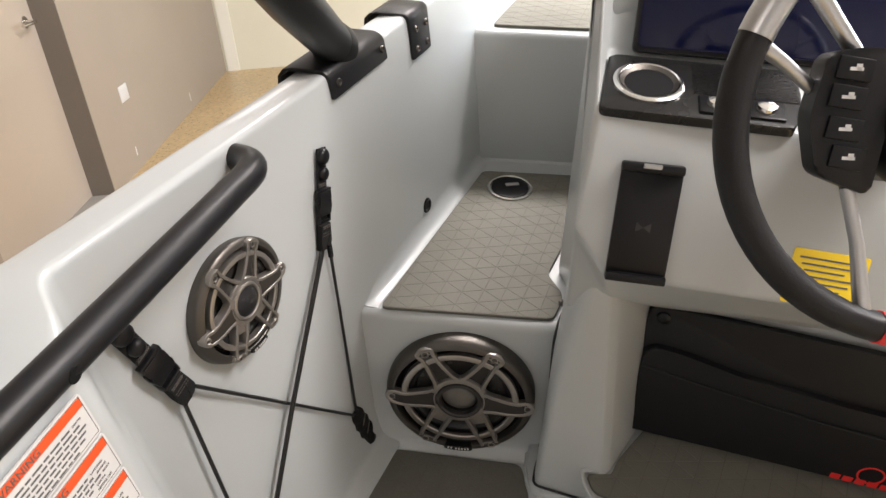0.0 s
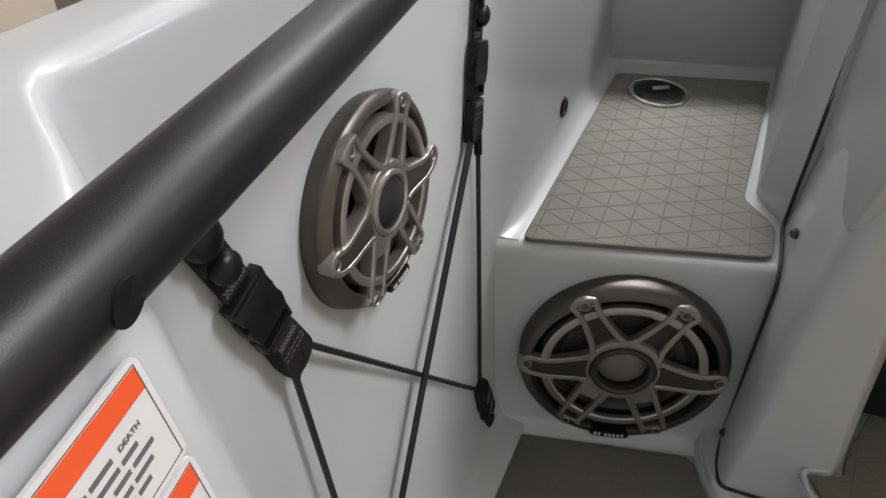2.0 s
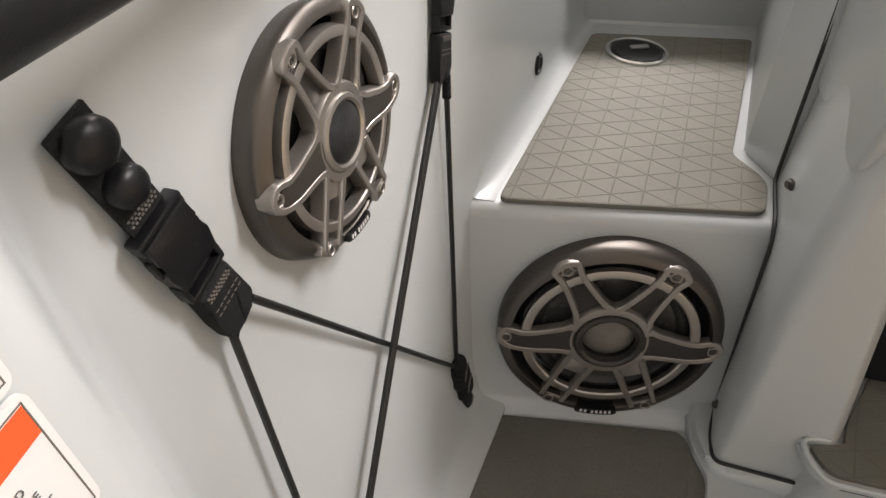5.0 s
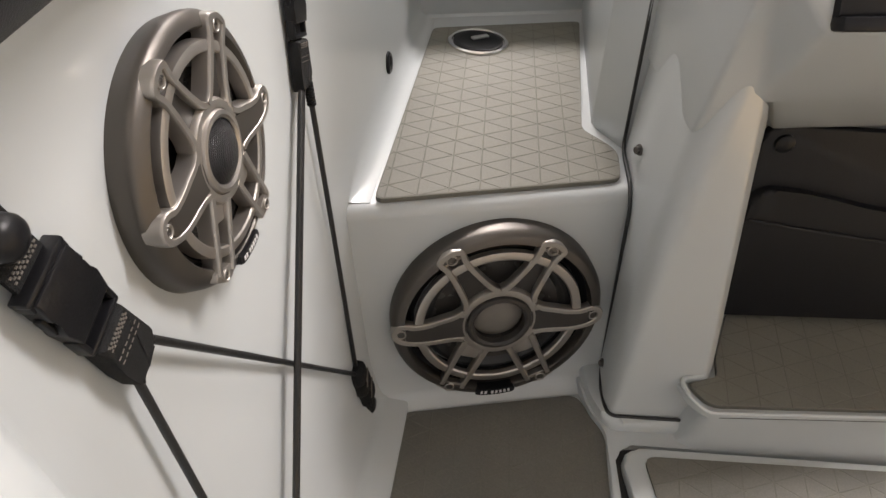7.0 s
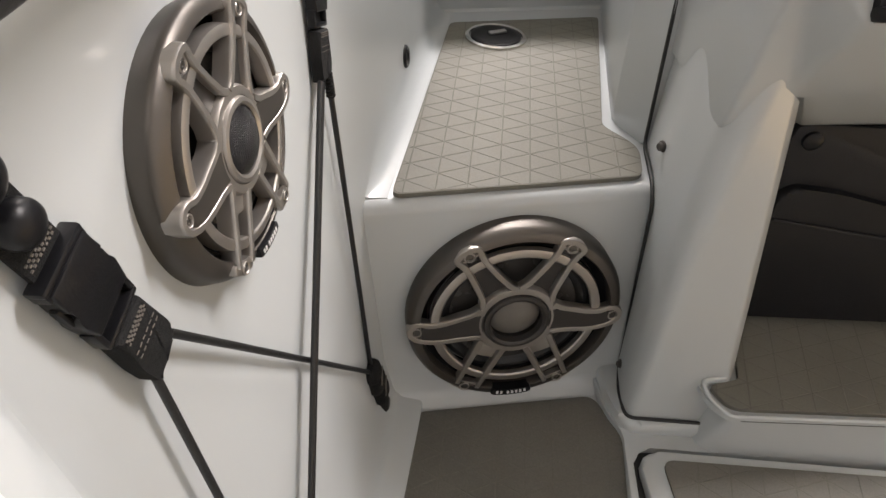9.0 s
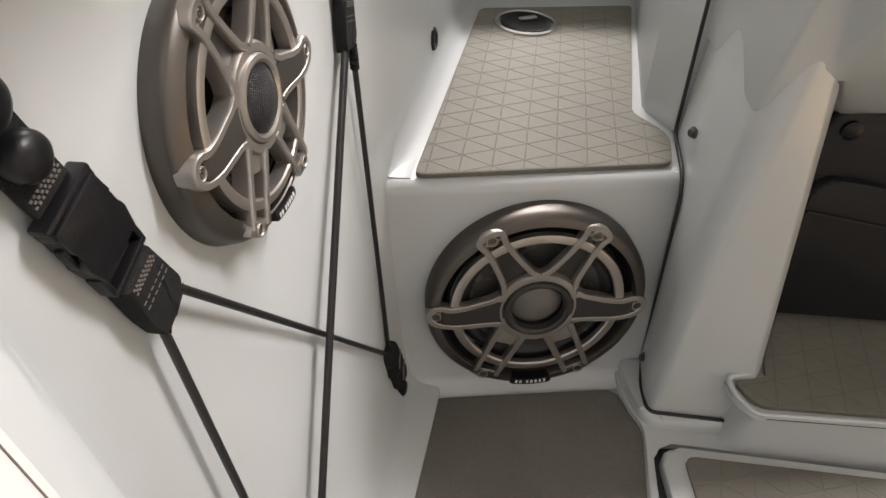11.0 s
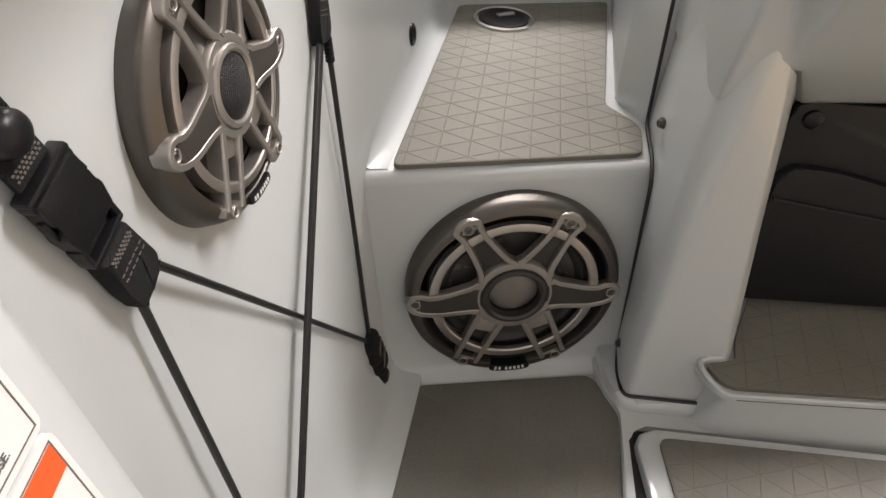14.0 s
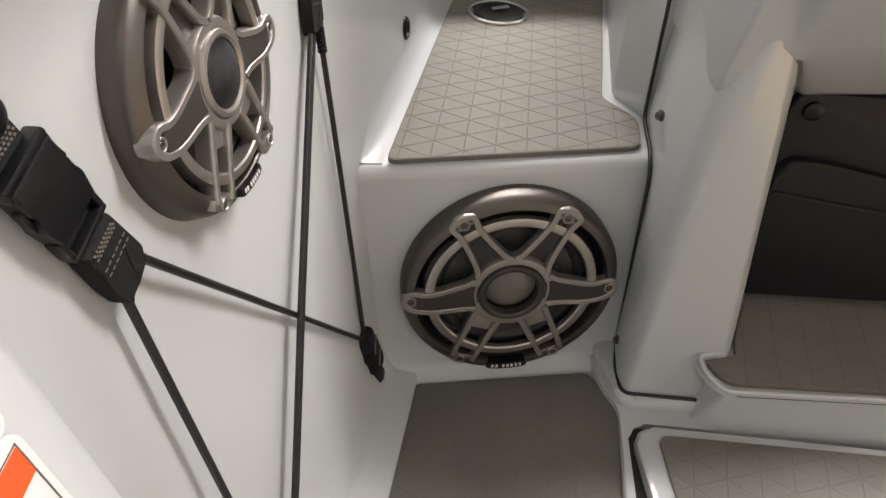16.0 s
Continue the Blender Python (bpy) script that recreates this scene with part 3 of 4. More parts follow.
        a, b = glide(put_side([(0.30, 0.11), (0.41, 0.088), (0.52, 0.055), (0.66, 0.015), (0.78, 0.003), (0.87, 0.022)])), glide(put_side([(0.30, -0.13), (0.41, -0.131), (0.52, -0.135), (0.66, -0.145), (0.76, -0.141), (0.87, -0.120)]))
        face = outline_between(a, b)
        insets.append(prism(face if sgn < 0 else face[::-1], zb, zt + 0.0014 * k, 0.0008))
        tip = outline_between(glide(put_side([(0.875, 0.035), (0.93, 0.030), (0.965, -0.02)])), glide(put_side([(0.875, -0.125), (0.93, -0.10), (0.965, -0.05)])))
        grille.append(prism(tip, zb, zt - 0.0008 * k, 0.0006))
        screws.append((0 if sgn > 0 else 180, 0.915, -0.036 * sgn))
    # a pair of thin bars to each lower lug, with short webs at the hub
    for sgn in (1, -1):
        for top, low in (((0.315, -0.200), (0.535, -0.745)), ((0.105, -0.340), (0.340, -0.835))):
            grille.append(bar([Vector((sgn * (top[0] + (low[0] - top[0]) * u), top[1] + (low[1] - top[1]) * u)) * R for u in (0, 0.33, 0.66, 1)], (0.064 * R, 0.050 * R), zb, zt + 0.0018 * k))
        web = [(sgn * x * R, y * R) for x, y in ((0.30, -0.22), (0.395, -0.40), (0.30, -0.425), (0.195, -0.475), (0.10, -0.36))]
        grille.append(prism(web if sgn < 0 else web[::-1], zb, zt - 0.004 * k, 0.001))
        lug = [(sgn * x * R, y * R) for x, y in ((0.57, -0.70), (0.60, -0.765), (0.47, -0.865), (0.34, -0.875), (0.30, -0.80), (0.42, -0.745))]
        grille.append(prism(rounded(lug, 0.02 * R, 3) if sgn < 0 else rounded(lug, 0.02 * R, 3)[::-1], zb, zt - 0.0006 * k, 0.0014 * k, 2))
        screws.append((-60 if sgn > 0 else -120, 0.925, 0.0))
    g = put("grille", joined(*grille), SILVER, root, "satin titanium spoked grille")
    hub = lathe([(0.235 * R, zb + 0.003 * k), (0.245 * R, zt + 0.003 * k), (0.270 * R, zt + 0.005 * k), (0.300 * R, zt + 0.004 * k), (0.313 * R, zt), (0.313 * R, zb), (0.235 * R, zb + 0.003 * k)], 56)
    part("hub_ring", moved(hub, m), SILVER if tweeter else INSET, g)
    for bm in troughs:
        part("spoke_trough", moved(bm, m), INSET, g)
    for bm in insets:
        part("spoke_inset", moved(bm, m), RING if tweeter else INSET, g)
    for ang, u, v in screws:
        t = pose(0, 0, 0, 0, 0, ang) @ Matrix.Translation((u * R, v * R, zt + 0.0004 * k))
        boss = lathe([(0.052 * R, -0.004 * k), (0.052 * R, 0.0006 * k), (0.048 * R, 0.0011 * k), (0.041 * R, 0.0011 * k), (0.037 * R, 0.0004 * k), (0.036 * R, -0.0012 * k), (0, -0.0012 * k)], 24)
        part("screw_boss", moved(boss, m @ t), SILVER, g)
        head = lathe([(0.0, -0.0006 * k), (0.010 * R, -0.0006 * k), (0.013 * R, 0.0004 * k), (0.024 * R, 0.0003 * k), (0.032 * R, -0.0010 * k)], 20)
        part("screw", moved(head, m @ t), SCREW, g)
    if tweeter:
        dome = lathe([(0.24 * R, zb), (0.24 * R, zt + 0.001), (0.20 * R, zt + 0.006 * k), (0.12 * R, zt + 0.011 * k), (0, zt + 0.013 * k)], 32)
        put("tweeter", dome, TWEETER, root, "black fine mesh tweeter dome")
    else:
        cap = lathe([(0.24 * R, zb - 0.004 * k), (0.18 * R, zb + 0.001 * k), (0.1 * R, zb + 0.004 * k), (0, zb + 0.005 * k)], 32)
        put("dust_cap", cap, CAPMAT, root, "smoky grey dust cap")
    # plain bars on the dark badge at the rim's foot
    t = pose(0, 0, 0, 0, 0, -90)
    badge = []
    for q in range(9):
        ang = radians(-12.5 + 25 * q / 8)
        badge.append((0.872 * R * math.cos(ang), 0.872 * R * math.sin(ang)))
    for q in range(9):
        ang = radians(12.5 - 25 * q / 8)
        badge.append((0.950 * R * math.cos(ang), 0.950 * R * math.sin(ang)))
    b = put("badge", moved(prism(rounded(badge, 0.03 * R, 2), depth - 0.01 * k, depth + 0.0035 * k, 0.001 * k), t), PLASTIC, root, "black badge with a row of white bars")
    for q in range(7):
        ang = -8.6 + 2.6 * q + (1.6 if q > 1 else 0)
        stripe = moved(block(0.036 * R, 0.022 * R, 0.0006), t @ pose(0, 0, 0, 0, 0, ang) @ Matrix.Translation((0.913 * R, 0, depth + 0.0037 * k)))
        part("badge_mark", moved(stripe, m), WHITE, b)
    return root


def tweeter_mesh():
    m = material("tweeter_mesh", (0.012, 0.012, 0.014), 0.3, 0.3)
    nodes, links = m.node_tree.nodes, m.node_tree.links
    coord, cells, bn = nodes.new("ShaderNodeTexCoord"), nodes.new("ShaderNodeTexVoronoi"), nodes.new("ShaderNodeBump")
    cells.inputs["Scale"].default_value, cells.inputs["Randomness"].default_value = 1100, 0.0
    links.new(coord.outputs["Object"], cells.inputs["Vector"])
    links.new(cells.outputs["Distance"], bn.inputs["Height"])
    bn.inputs["Distance"].default_value = 0.001
    links.new(bn.outputs["Normal"], nodes["Principled BSDF"].inputs["Normal"])
    return m


TWEETER = tweeter_mesh()
CAPMAT = material("dust_cap_grey", (0.13, 0.121, 0.108), 0.35, 0, 0.03, 300, 0.08, 30)
build_speaker("subwoofer", "large subwoofer with titanium grille in dark ring", (0.003, front_y(0, 0.156) - 0.0005, 0.156), (0.03, -1, 0.07), (0, 0, 1), 0.1345, 0.030, False, 2)
SPK = wall_pt(-0.2045, 0.545)
build_speaker("side_speaker", "round coaxial speaker with titanium grille on hull side", SPK, WALL_N, (0, 0, 1), 0.0805, 0.020, True, 0)


# ---- handrail ----
def build_rail():
    root = thing("grab_rail", "matt black bent tube grab rail on the gunwale", "grab rail", (-0.26, -0.6, GUNWALE))
    path = arc([(-0.335, -1.05, 0.704), (-0.263, -0.48, 0.711), (-0.225, -0.150, 0.711), (-0.292, -0.118, 0.696)], 0.045, 8)
    part("tube", tube(path, 0.017, 20), BLACK, root)
    # No hole is cut: a flat dark disc paints its shade on the tube.
    part("screw_hole", moved(lathe([(0.0080, -0.003), (0.0078, 0.0007), (0, 0.0007)], 20), axes((-0.2468, -0.478, 0.7085), (1, 0.0, -0.1))), DARK, root, "flat dark disc for the shaded fixing hole in the tube")
    return root


build_rail()


# ---- straps and cords ----
def build_bracket(name, at, along, label, size):
    """Webbing, two snap domes, a side-release buckle and a sewn loop, lying on the wall and running down along a direction."""
    root = thing(name, label, "strap", at)
    m = axes(at, WALL_N, along) @ Matrix.Translation((0, -0.022, 0)) @ Matrix.Diagonal((*size, 1))
    put = lambda n, bm, mat, label="": part(n, moved(bm, m), mat, root, label)
    # y runs back up the strap, so lengths are laid off along -y
    put("webbing", moved(block(0.026, 0.150, 0.003, 0.001), Matrix.Translation((0, -0.075, 0.006))), WEB)
    for y, k in ((-0.014, 0.92), (-0.0425, 0.76)):
        dome = lathe([(0.0140 * k, 0.0), (0.0146 * k, 0.0035), (0.0141 * k, 0.0075), (0.0124 * k, 0.0095), (0.0088 * k, 0.0112), (0.0045 * k, 0.0120), (0, 0.0122)], 32)
        put("snap", moved(dome, Matrix.Translation((0, y, 0.006))), PLASTIC, "domed black plastic snap cover")
    plate = prism(rounded([(-0.0160, -0.1125), (0.0160, -0.1125), (0.0180, -0.0985), (0.0172, -0.0945), (0.0148, -0.0905), (0.0172, -0.0865), (0.0166, -0.0720), (-0.0166, -0.0720), (-0.0172, -0.0865), (-0.0148, -0.0905), (-0.0172, -0.0945), (-0.0180, -0.0985)], 0.0012, 2), 0.004, 0.0142, 0.0012, 2)
    bars = [moved(block(0.037, 0.0045, 0.0095, 0.0016), Matrix.Translation((0, -0.0700, 0.0085))), moved(block(0.034, 0.004, 0.0085, 0.0016), Matrix.Translation((0, -0.1245, 0.0085)))]
    for x in (-0.0163, 0.0163):
        bars.append(moved(block(0.0042, 0.0075, 0.0085, 0.0014), Matrix.Translation((x, -0.0730, 0.0085))))
        bars.append(moved(block(0.0040, 0.0150, 0.0080, 0.0014), Matrix.Translation((x * 0.95, -0.1175, 0.0082))))
    put("buckle", plate, PLASTIC, "black side release buckle")
    for bar in bars:
        put("buckle_bar", bar, PLASTIC)
    put("sewn_loop", moved(prism(rounded([(-0.0145, -0.128), (0.0145, -0.128), (0.0150, -0.160), (0.0130, -0.171), (0.0075, -0.1655), (0.002, -0.171), (-0.003, -0.168), (-0.008, -0.176), (-0.0140, -0.174), (-0.0155, -0.156)], 0.002, 3), 0.003, 0.0145, 0.004, 3), Matrix.Identity(4)), WEB)
    for row in range(3):
        for q in range(8):
            put("weave", moved(block(0.0015, 0.0009, 0.0008), Matrix.Translation((-0.0098 + 0.0027 * q + (row % 2) * 0.0013, -0.0590 - 0.0021 * row, 0.0078))), THREAD)
    for row in range(3):
        for q in range(8):
            put("weave", moved(block(0.0015, 0.0009, 0.0008), Matrix.Translation((-0.0100 + 0.0027 * q + (row % 2) * 0.0013, -0.1310 - 0.0017 * row, 0.0146))), THREAD)
    for x in (-0.0172, 0.0172):
        put("release_arm", moved(block(0.0042, 0.0150, 0.0050, 0.0018), Matrix.Translation((x, -0.0905, 0.0085))), PLASTIC)
    for row in (-0.1430, -0.1475):
        for q in range(6):
            put("stitch", moved(block(0.0026, 0.0006, 0.0006), Matrix.Translation((-0.0105 + 0.0042 * q, row, 0.0146)) @ pose(0, 0, 0, 0, 0, 12 * (q % 2) - 6)), THREAD)
    return m @ Vector((0.0115, -0.167, 0.010)), m @ Vector((-0.0105, -0.171, 0.010)), root


tip_a, foot_a, strap_a = build_bracket("buckle_strap", wall_pt(-0.365, 0.654, 0.0), (-0.19, -0.29, 1), "short black webbing strap with snaps and buckle", (0.92, 0.875, 0.98))
tip_b, foot_b, strap_b = build_bracket("buckle_strap", wall_pt(0.026, 0.660, 0.0), (-0.03, 0.30, 1), "short black webbing strap with snaps and buckle", (0.86, 0.875, 0.85))


def build_cord(points, label):
    return solid("bungee_cord", tube(points, 0.0026, 10), CORD, label, "cord", group="bungee cords on the hull side")


LOW = Vector((-0.174, -0.037, 0.127))
build_cord([tip_a, LOW], "thin black elastic cord stretched across hull side")
build_cord([foot_a, wall_pt(-0.331, 0.30, 0.013), wall_pt(-0.345, 0.10, 0.013)], "thin black elastic cord stretched down hull side")
build_cord([tip_b, LOW], "thin black elastic cord stretched down hull side")
build_cord([foot_b, wall_pt(-0.185, 0.318, 0.014), wall_pt(-0.268, 0.204, 0.014), wall_pt(-0.33, 0.11, 0.010)], "thin black elastic cord stretched down hull side")
BESIDE = Vector((0.0012, 0.0052, 0.0))
build_cord([foot_b + BESIDE, wall_pt(-0.185, 0.318, 0.014) + BESIDE, wall_pt(-0.268, 0.204, 0.014) + BESIDE, wall_pt(-0.33, 0.11, 0.010) + BESIDE], "thin black elastic cord stretched down hull side")
# whipping thread wound round the cord where it leaves the strap
WOUND = (LOW - tip_b).normalized()
for q in range(7):
    c = tip_b + WOUND * (0.002 + 0.0032 * q)
    part("whipping", tube([c, c + WOUND * 0.0010, c + WOUND * 0.0022, c + WOUND * 0.0032], [0.0034, 0.0043, 0.0043, 0.0034], 12), WEB, strap_b, "thread wound round the cord")


def build_low_anchor():
    root = thing("cord_anchor", "black webbing loop anchoring cords low on hull", "anchor", LOW)
    m = axes(LOW - WALL_N * 0.012, WALL_N, (-0.12, -0.26, 1)) @ Matrix.Diagonal((1.18, 1.28, 1.15, 1))
    part("loop", moved(block(0.022, 0.088, 0.012, 0.005, 3), m @ Matrix.Translation((0, -0.038, 0.008))), WEB, root)
    for y, w, turn in ((0.000, 0.023, -10), (-0.020, 0.027, -16), (-0.043, 0.027, -18)):
        part("wrap", moved(block(w, 0.024, 0.019, 0.0075, 4), m @ Matrix.Translation((0.001, y, 0.010)) @ pose(0, 0, 0, 0, 0, turn)), WEB, root)
    for y, w in ((-0.009, 0.020), (-0.032, 0.022)):
        part("piping", moved(block(0.0016, w, 0.0018, 0.0006), m @ Matrix.Translation((0.002, y, 0.0192)) @ pose(0, 0, 0, 0, 0, -52)), THREAD, root, "grey edge thread")
    cap = lathe([(0.0125, 0), (0.0130, 0.008), (0.0115, 0.013), (0.0075, 0.016), (0, 0.0168)], 24)
    part("bolt", moved(cap, m @ Matrix.Translation((0.002, -0.080, -0.002))), PLASTIC, root, "domed black bolt cover")


build_low_anchor()


# ---- fittings on the step ----
def build_disc():
    root = thing("deck_filler_cap", "round black deck fitting with bright rim in step mat", "deck fitting", (0.040, 0.472, 0.3205))
    o = Matrix.Translation((0.040, 0.472, 0.3205))
    part("rim", moved(lathe([(0.0, 0), (0.049, 0), (0.049, 0.003), (0.046, 0.005), (0.043, 0.004), (0.042, 0.002), (0, 0.002)], 40), o), CHROME, root)
    part("lid", moved(lathe([(0.041, 0.002), (0.040, 0.0045), (0.034, 0.0055), (0.030, 0.004), (0, 0.004)], 40), o), PLASTIC, root)
    part("latch", moved(block(0.030, 0.010, 0.004, 0.0015), o @ Matrix.Translation((0.004, 0.008, 0.006)) @ pose(0, 0, 0, 0, 0, 20)), STEEL, root)


build_disc()


def build_vent():
    c = wall_pt(0.314, 0.360)
    root = thing("hull_fitting", "small black round drain fitting on hull side", "drain", c)
    m = axes(c, WALL_N)
    part("flange", moved(lathe([(0.0, 0.001), (0.009, 0.001), (0.010, 0.003), (0.013, 0.0038), (0.0152, 0.002), (0.0155, 0)], 28), m), PLASTIC, root)


build_vent()


def build_screw(at, normal):
    root = thing("panel_screw", "small steel panel screw in the console side", "screw", at, "panel screws")
    m = axes(at, normal)
    part("head", moved(lathe([(0.0, 0.0052), (0.0028, 0.0052), (0.0036, 0.0060), (0.0046, 0.0054), (0.0050, 0.0022), (0.0066, 0.0016), (0.0070, 0)], 12), m), SCREW, root)


build_screw((0.1592, 0.070, 0.364), (-1, -0.22, 0))
build_screw((0.163, 0.015, 0.055), (-1, -0.1, 0))

# ---- console fittings ----


def on_face(x, z, off=0.0):
    """Pose on the sloping dash face."""
    return axes((x, -0.1005 + 0.387 * (z - 0.62), z), (0, -1, 0.387)) @ Matrix.Translation((0, 0, off))


def build_phone_pad():
    root = thing("phone_charger", "black wireless phone charging cradle on dash face", "phone charger", (0.225, -0.073, 0.63))
    m = on_face(0.2215, 0.6475) @ Matrix.Diagonal((0.95, 0.94, 1, 1))
    put = lambda n, bm, mat, label="": part(n, moved(bm, m), mat, root, label)
    put("pad", prism(rounded([(-0.037, -0.074), (0.037, -0.074), (0.037, 0.074), (-0.037, 0.074)], 0.004), -0.002, 0.008, 0.002), PLASTIC)
    put("top_clip", moved(block(0.076, 0.012, 0.014, 0.003), Matrix.Translation((0, 0.072, 0.007))), PLASTIC)
    put("bottom_clip", moved(block(0.076, 0.012, 0.016, 0.003), Matrix.Translation((0, -0.071, 0.008))), PLASTIC)
    put("clip_tab", moved(block(0.022, 0.006, 0.004, 0.001), Matrix.Translation((-0.002, 0.075, 0.015))), STEEL)
    for sgn in (-1, 1):
        put("mark", moved(prism([(0, 0), (sgn * 0.009, 0.006), (sgn * 0.009, -0.006)][::sgn], 0.0082, 0.0086), Matrix.Translation((0, -0.004, 0))), INSET)


build_phone_pad()


def build_tray():
    root = thing("dash_tray", "black ribbed dash insert with cup holder and switches", "dash panel", (0.26, 0.02, 0.775))
    tilt = math.atan2(0.785 - 0.762, 0.141)
    m = Matrix.Translation((0.260, 0.010, 0.7725)) @ pose(0, 0, 0, math.degrees(tilt), 0, -2)
    put = lambda n, bm, mat, parent=root, label="": part(n, moved(bm, m), mat, parent, label)
    put("panel", prism(rounded([(-0.108, -0.060), (0.108, -0.060), (0.122, 0.005), (0.122, 0.060), (-0.100, 0.060)], 0.008), -0.004, 0.008, 0.003), CARBON)
    for q in range(30):
        y = -0.04 + 0.0034 * q
        if y < 0.056:
            for x0, x1 in ((0.0, 0.118),):
                if y > -0.01:
                    put("rib", moved(block(x1 - x0, 0.0016, 0.0012), Matrix.Translation(((x0 + x1) / 2, y, 0.0085))), CARBON)
    cup = put("cup_holder", moved(lathe([(0.0342, 0.0098), (0.0345, 0.0112), (0.0365, 0.0128), (0.0400, 0.0128), (0.0425, 0.011), (0.0425, 0.007)], 48), Matrix.Translation((-0.052, 0.001, 0))), CHROME, root, "polished steel cup holder rim")
    # Shallow disc; its near-black colour stands for the shade deep in the cup.
    part("well", moved(lathe([(0.0, 0.0083), (0.029, 0.0083), (0.0290, 0.0090)], 40), m @ Matrix.Translation((-0.052, 0.001, 0))), DARK, cup, "shallow dark disc for the shade down the well")
    part("sleeve", moved(lathe([(0.0288, 0.0084), (0.0312, 0.0100), (0.0346, 0.0120)], 40), m @ Matrix.Translation((-0.052, 0.001, 0))), RING, cup, "dark brushed metal sleeve")
    for x in (0.024, 0.078):
        sw = put("switch", moved(block(0.040, 0.034, 0.006, 0.002), Matrix.Translation((x, -0.034, 0.009))), PLASTIC)
        part("knob", moved(lathe([(0.0, 0.007), (0.006, 0.007), (0.011, 0.005), (0.012, 0)], 24), m @ Matrix.Translation((x, -0.032, 0.012))), CHROME, sw)


build_tray()


def build_screen():
    root = thing("chart_screen", "large dark glass display set in the dash", "display", (0.5, 0.15, 0.9))
    up = Vector((0, 0.165, 0.265)).normalized()
    m = axes((0.47, 0.155, 0.905), Vector((0, -0.265, 0.165)), up)
    part("glass", moved(prism(rounded([(-0.275, -0.130), (0.275, -0.130), (0.275, 0.130), (-0.275, 0.130)], 0.006), 0.0, 0.0105, 0.002), m), SCREEN, root)
    part("bezel", moved(prism(rounded([(-0.280, -0.135), (0.280, -0.135), (0.280, 0.135), (-0.280, 0.135)], 0.008), -0.004, 0.008, 0.002), m), PLASTIC, root)


build_screen()


def build_bag():
    root = thing("storage_bag", "black vinyl storage pouch snapped in console recess", "storage bag", (0.6, 0.045, 0.12))
    put = lambda n, bm, mat, label="": part(n, moved(bm, SLANT), mat, root, label)
    panel = moved(prism(rounded([(0.292, 0.118), (1.04, 0.118), (1.04, 0.395), (0.292, 0.405)], [0.01, 0, 0, 0.02]), 0, 0.010, 0.004), Matrix(((1, 0, 0, 0), (0, 0, -1, 0.052), (0, 1, 0, 0), (0, 0, 0, 1))))
    put("back_panel", panel, VINYL)
    lip = [(0.30, 0.122), (1.04, 0.122), (1.04, 0.285), (0.62, 0.290), (0.45, 0.305), (0.36, 0.325), (0.315, 0.328), (0.30, 0.315)]
    put("pocket", moved(prism(rounded(lip, [0.01, 0, 0, 0.02, 0.02, 0.02, 0.01, 0.01]), 0, 0.014, 0.006, 3), Matrix(((1, 0, 0, 0), (0, 0, -1, 0.044), (0, 1, 0, 0), (0, 0, 0, 1)))), VINYL)
    put("seam", tube(arc([(0.302, 0.0285, 0.285), (0.40, 0.0285, 0.270), (0.60, 0.0285, 0.245), (1.04, 0.0285, 0.235)], 0.1, 5), 0.002, 8), VINYL)
    for x, z in ((0.315, 0.385),):
        put("snap", moved(lathe([(0.011, 0), (0.011, 0.004), (0.007, 0.007), (0, 0.0075)], 24), axes((x, 0.042, z), (0, -1, 0))), PLASTIC)
    # print: a ring over a row of plain bars
    put("print", moved(lathe([(0.018, 0.0), (0.018, 0.0008), (0.021, 0.0008), (0.021, 0.0)], 28), axes((0.695, 0.0298, 0.152), (0, -1, 0))), RED, "red printed ring")
    for q in range(6):
        put("print_bar", moved(block(0.015, 0.0008, 0.013), Matrix.Translation((0.648 + 0.019 * q, 0.0297, 0.1305))), RED, "red printed bar")


build_bag()


def build_yellow():
    root = thing("warning_sticker", "yellow notice sticker with dark lines on dash", "sticker", (0.44, -0.08, 0.58))
    m = on_face(0.439, 0.607, 0.0006) @ pose(0, 0, 0, 0, 0, -3)
    part("sheet", moved(prism(rounded([(-0.043, -0.034), (0.043, -0.034), (0.043, 0.034), (-0.043, 0.034)], 0.003), 0, 0.0008), m), YELLOW, root)
    for q in range(7):
        part("print_bar", moved(block(0.07 - 0.012 * (q % 3), 0.0022, 0.0004), m @ Matrix.Translation((-0.002 * (q % 3), 0.024 - 0.0075 * q, 0.0011))), INK, root)


build_yellow()


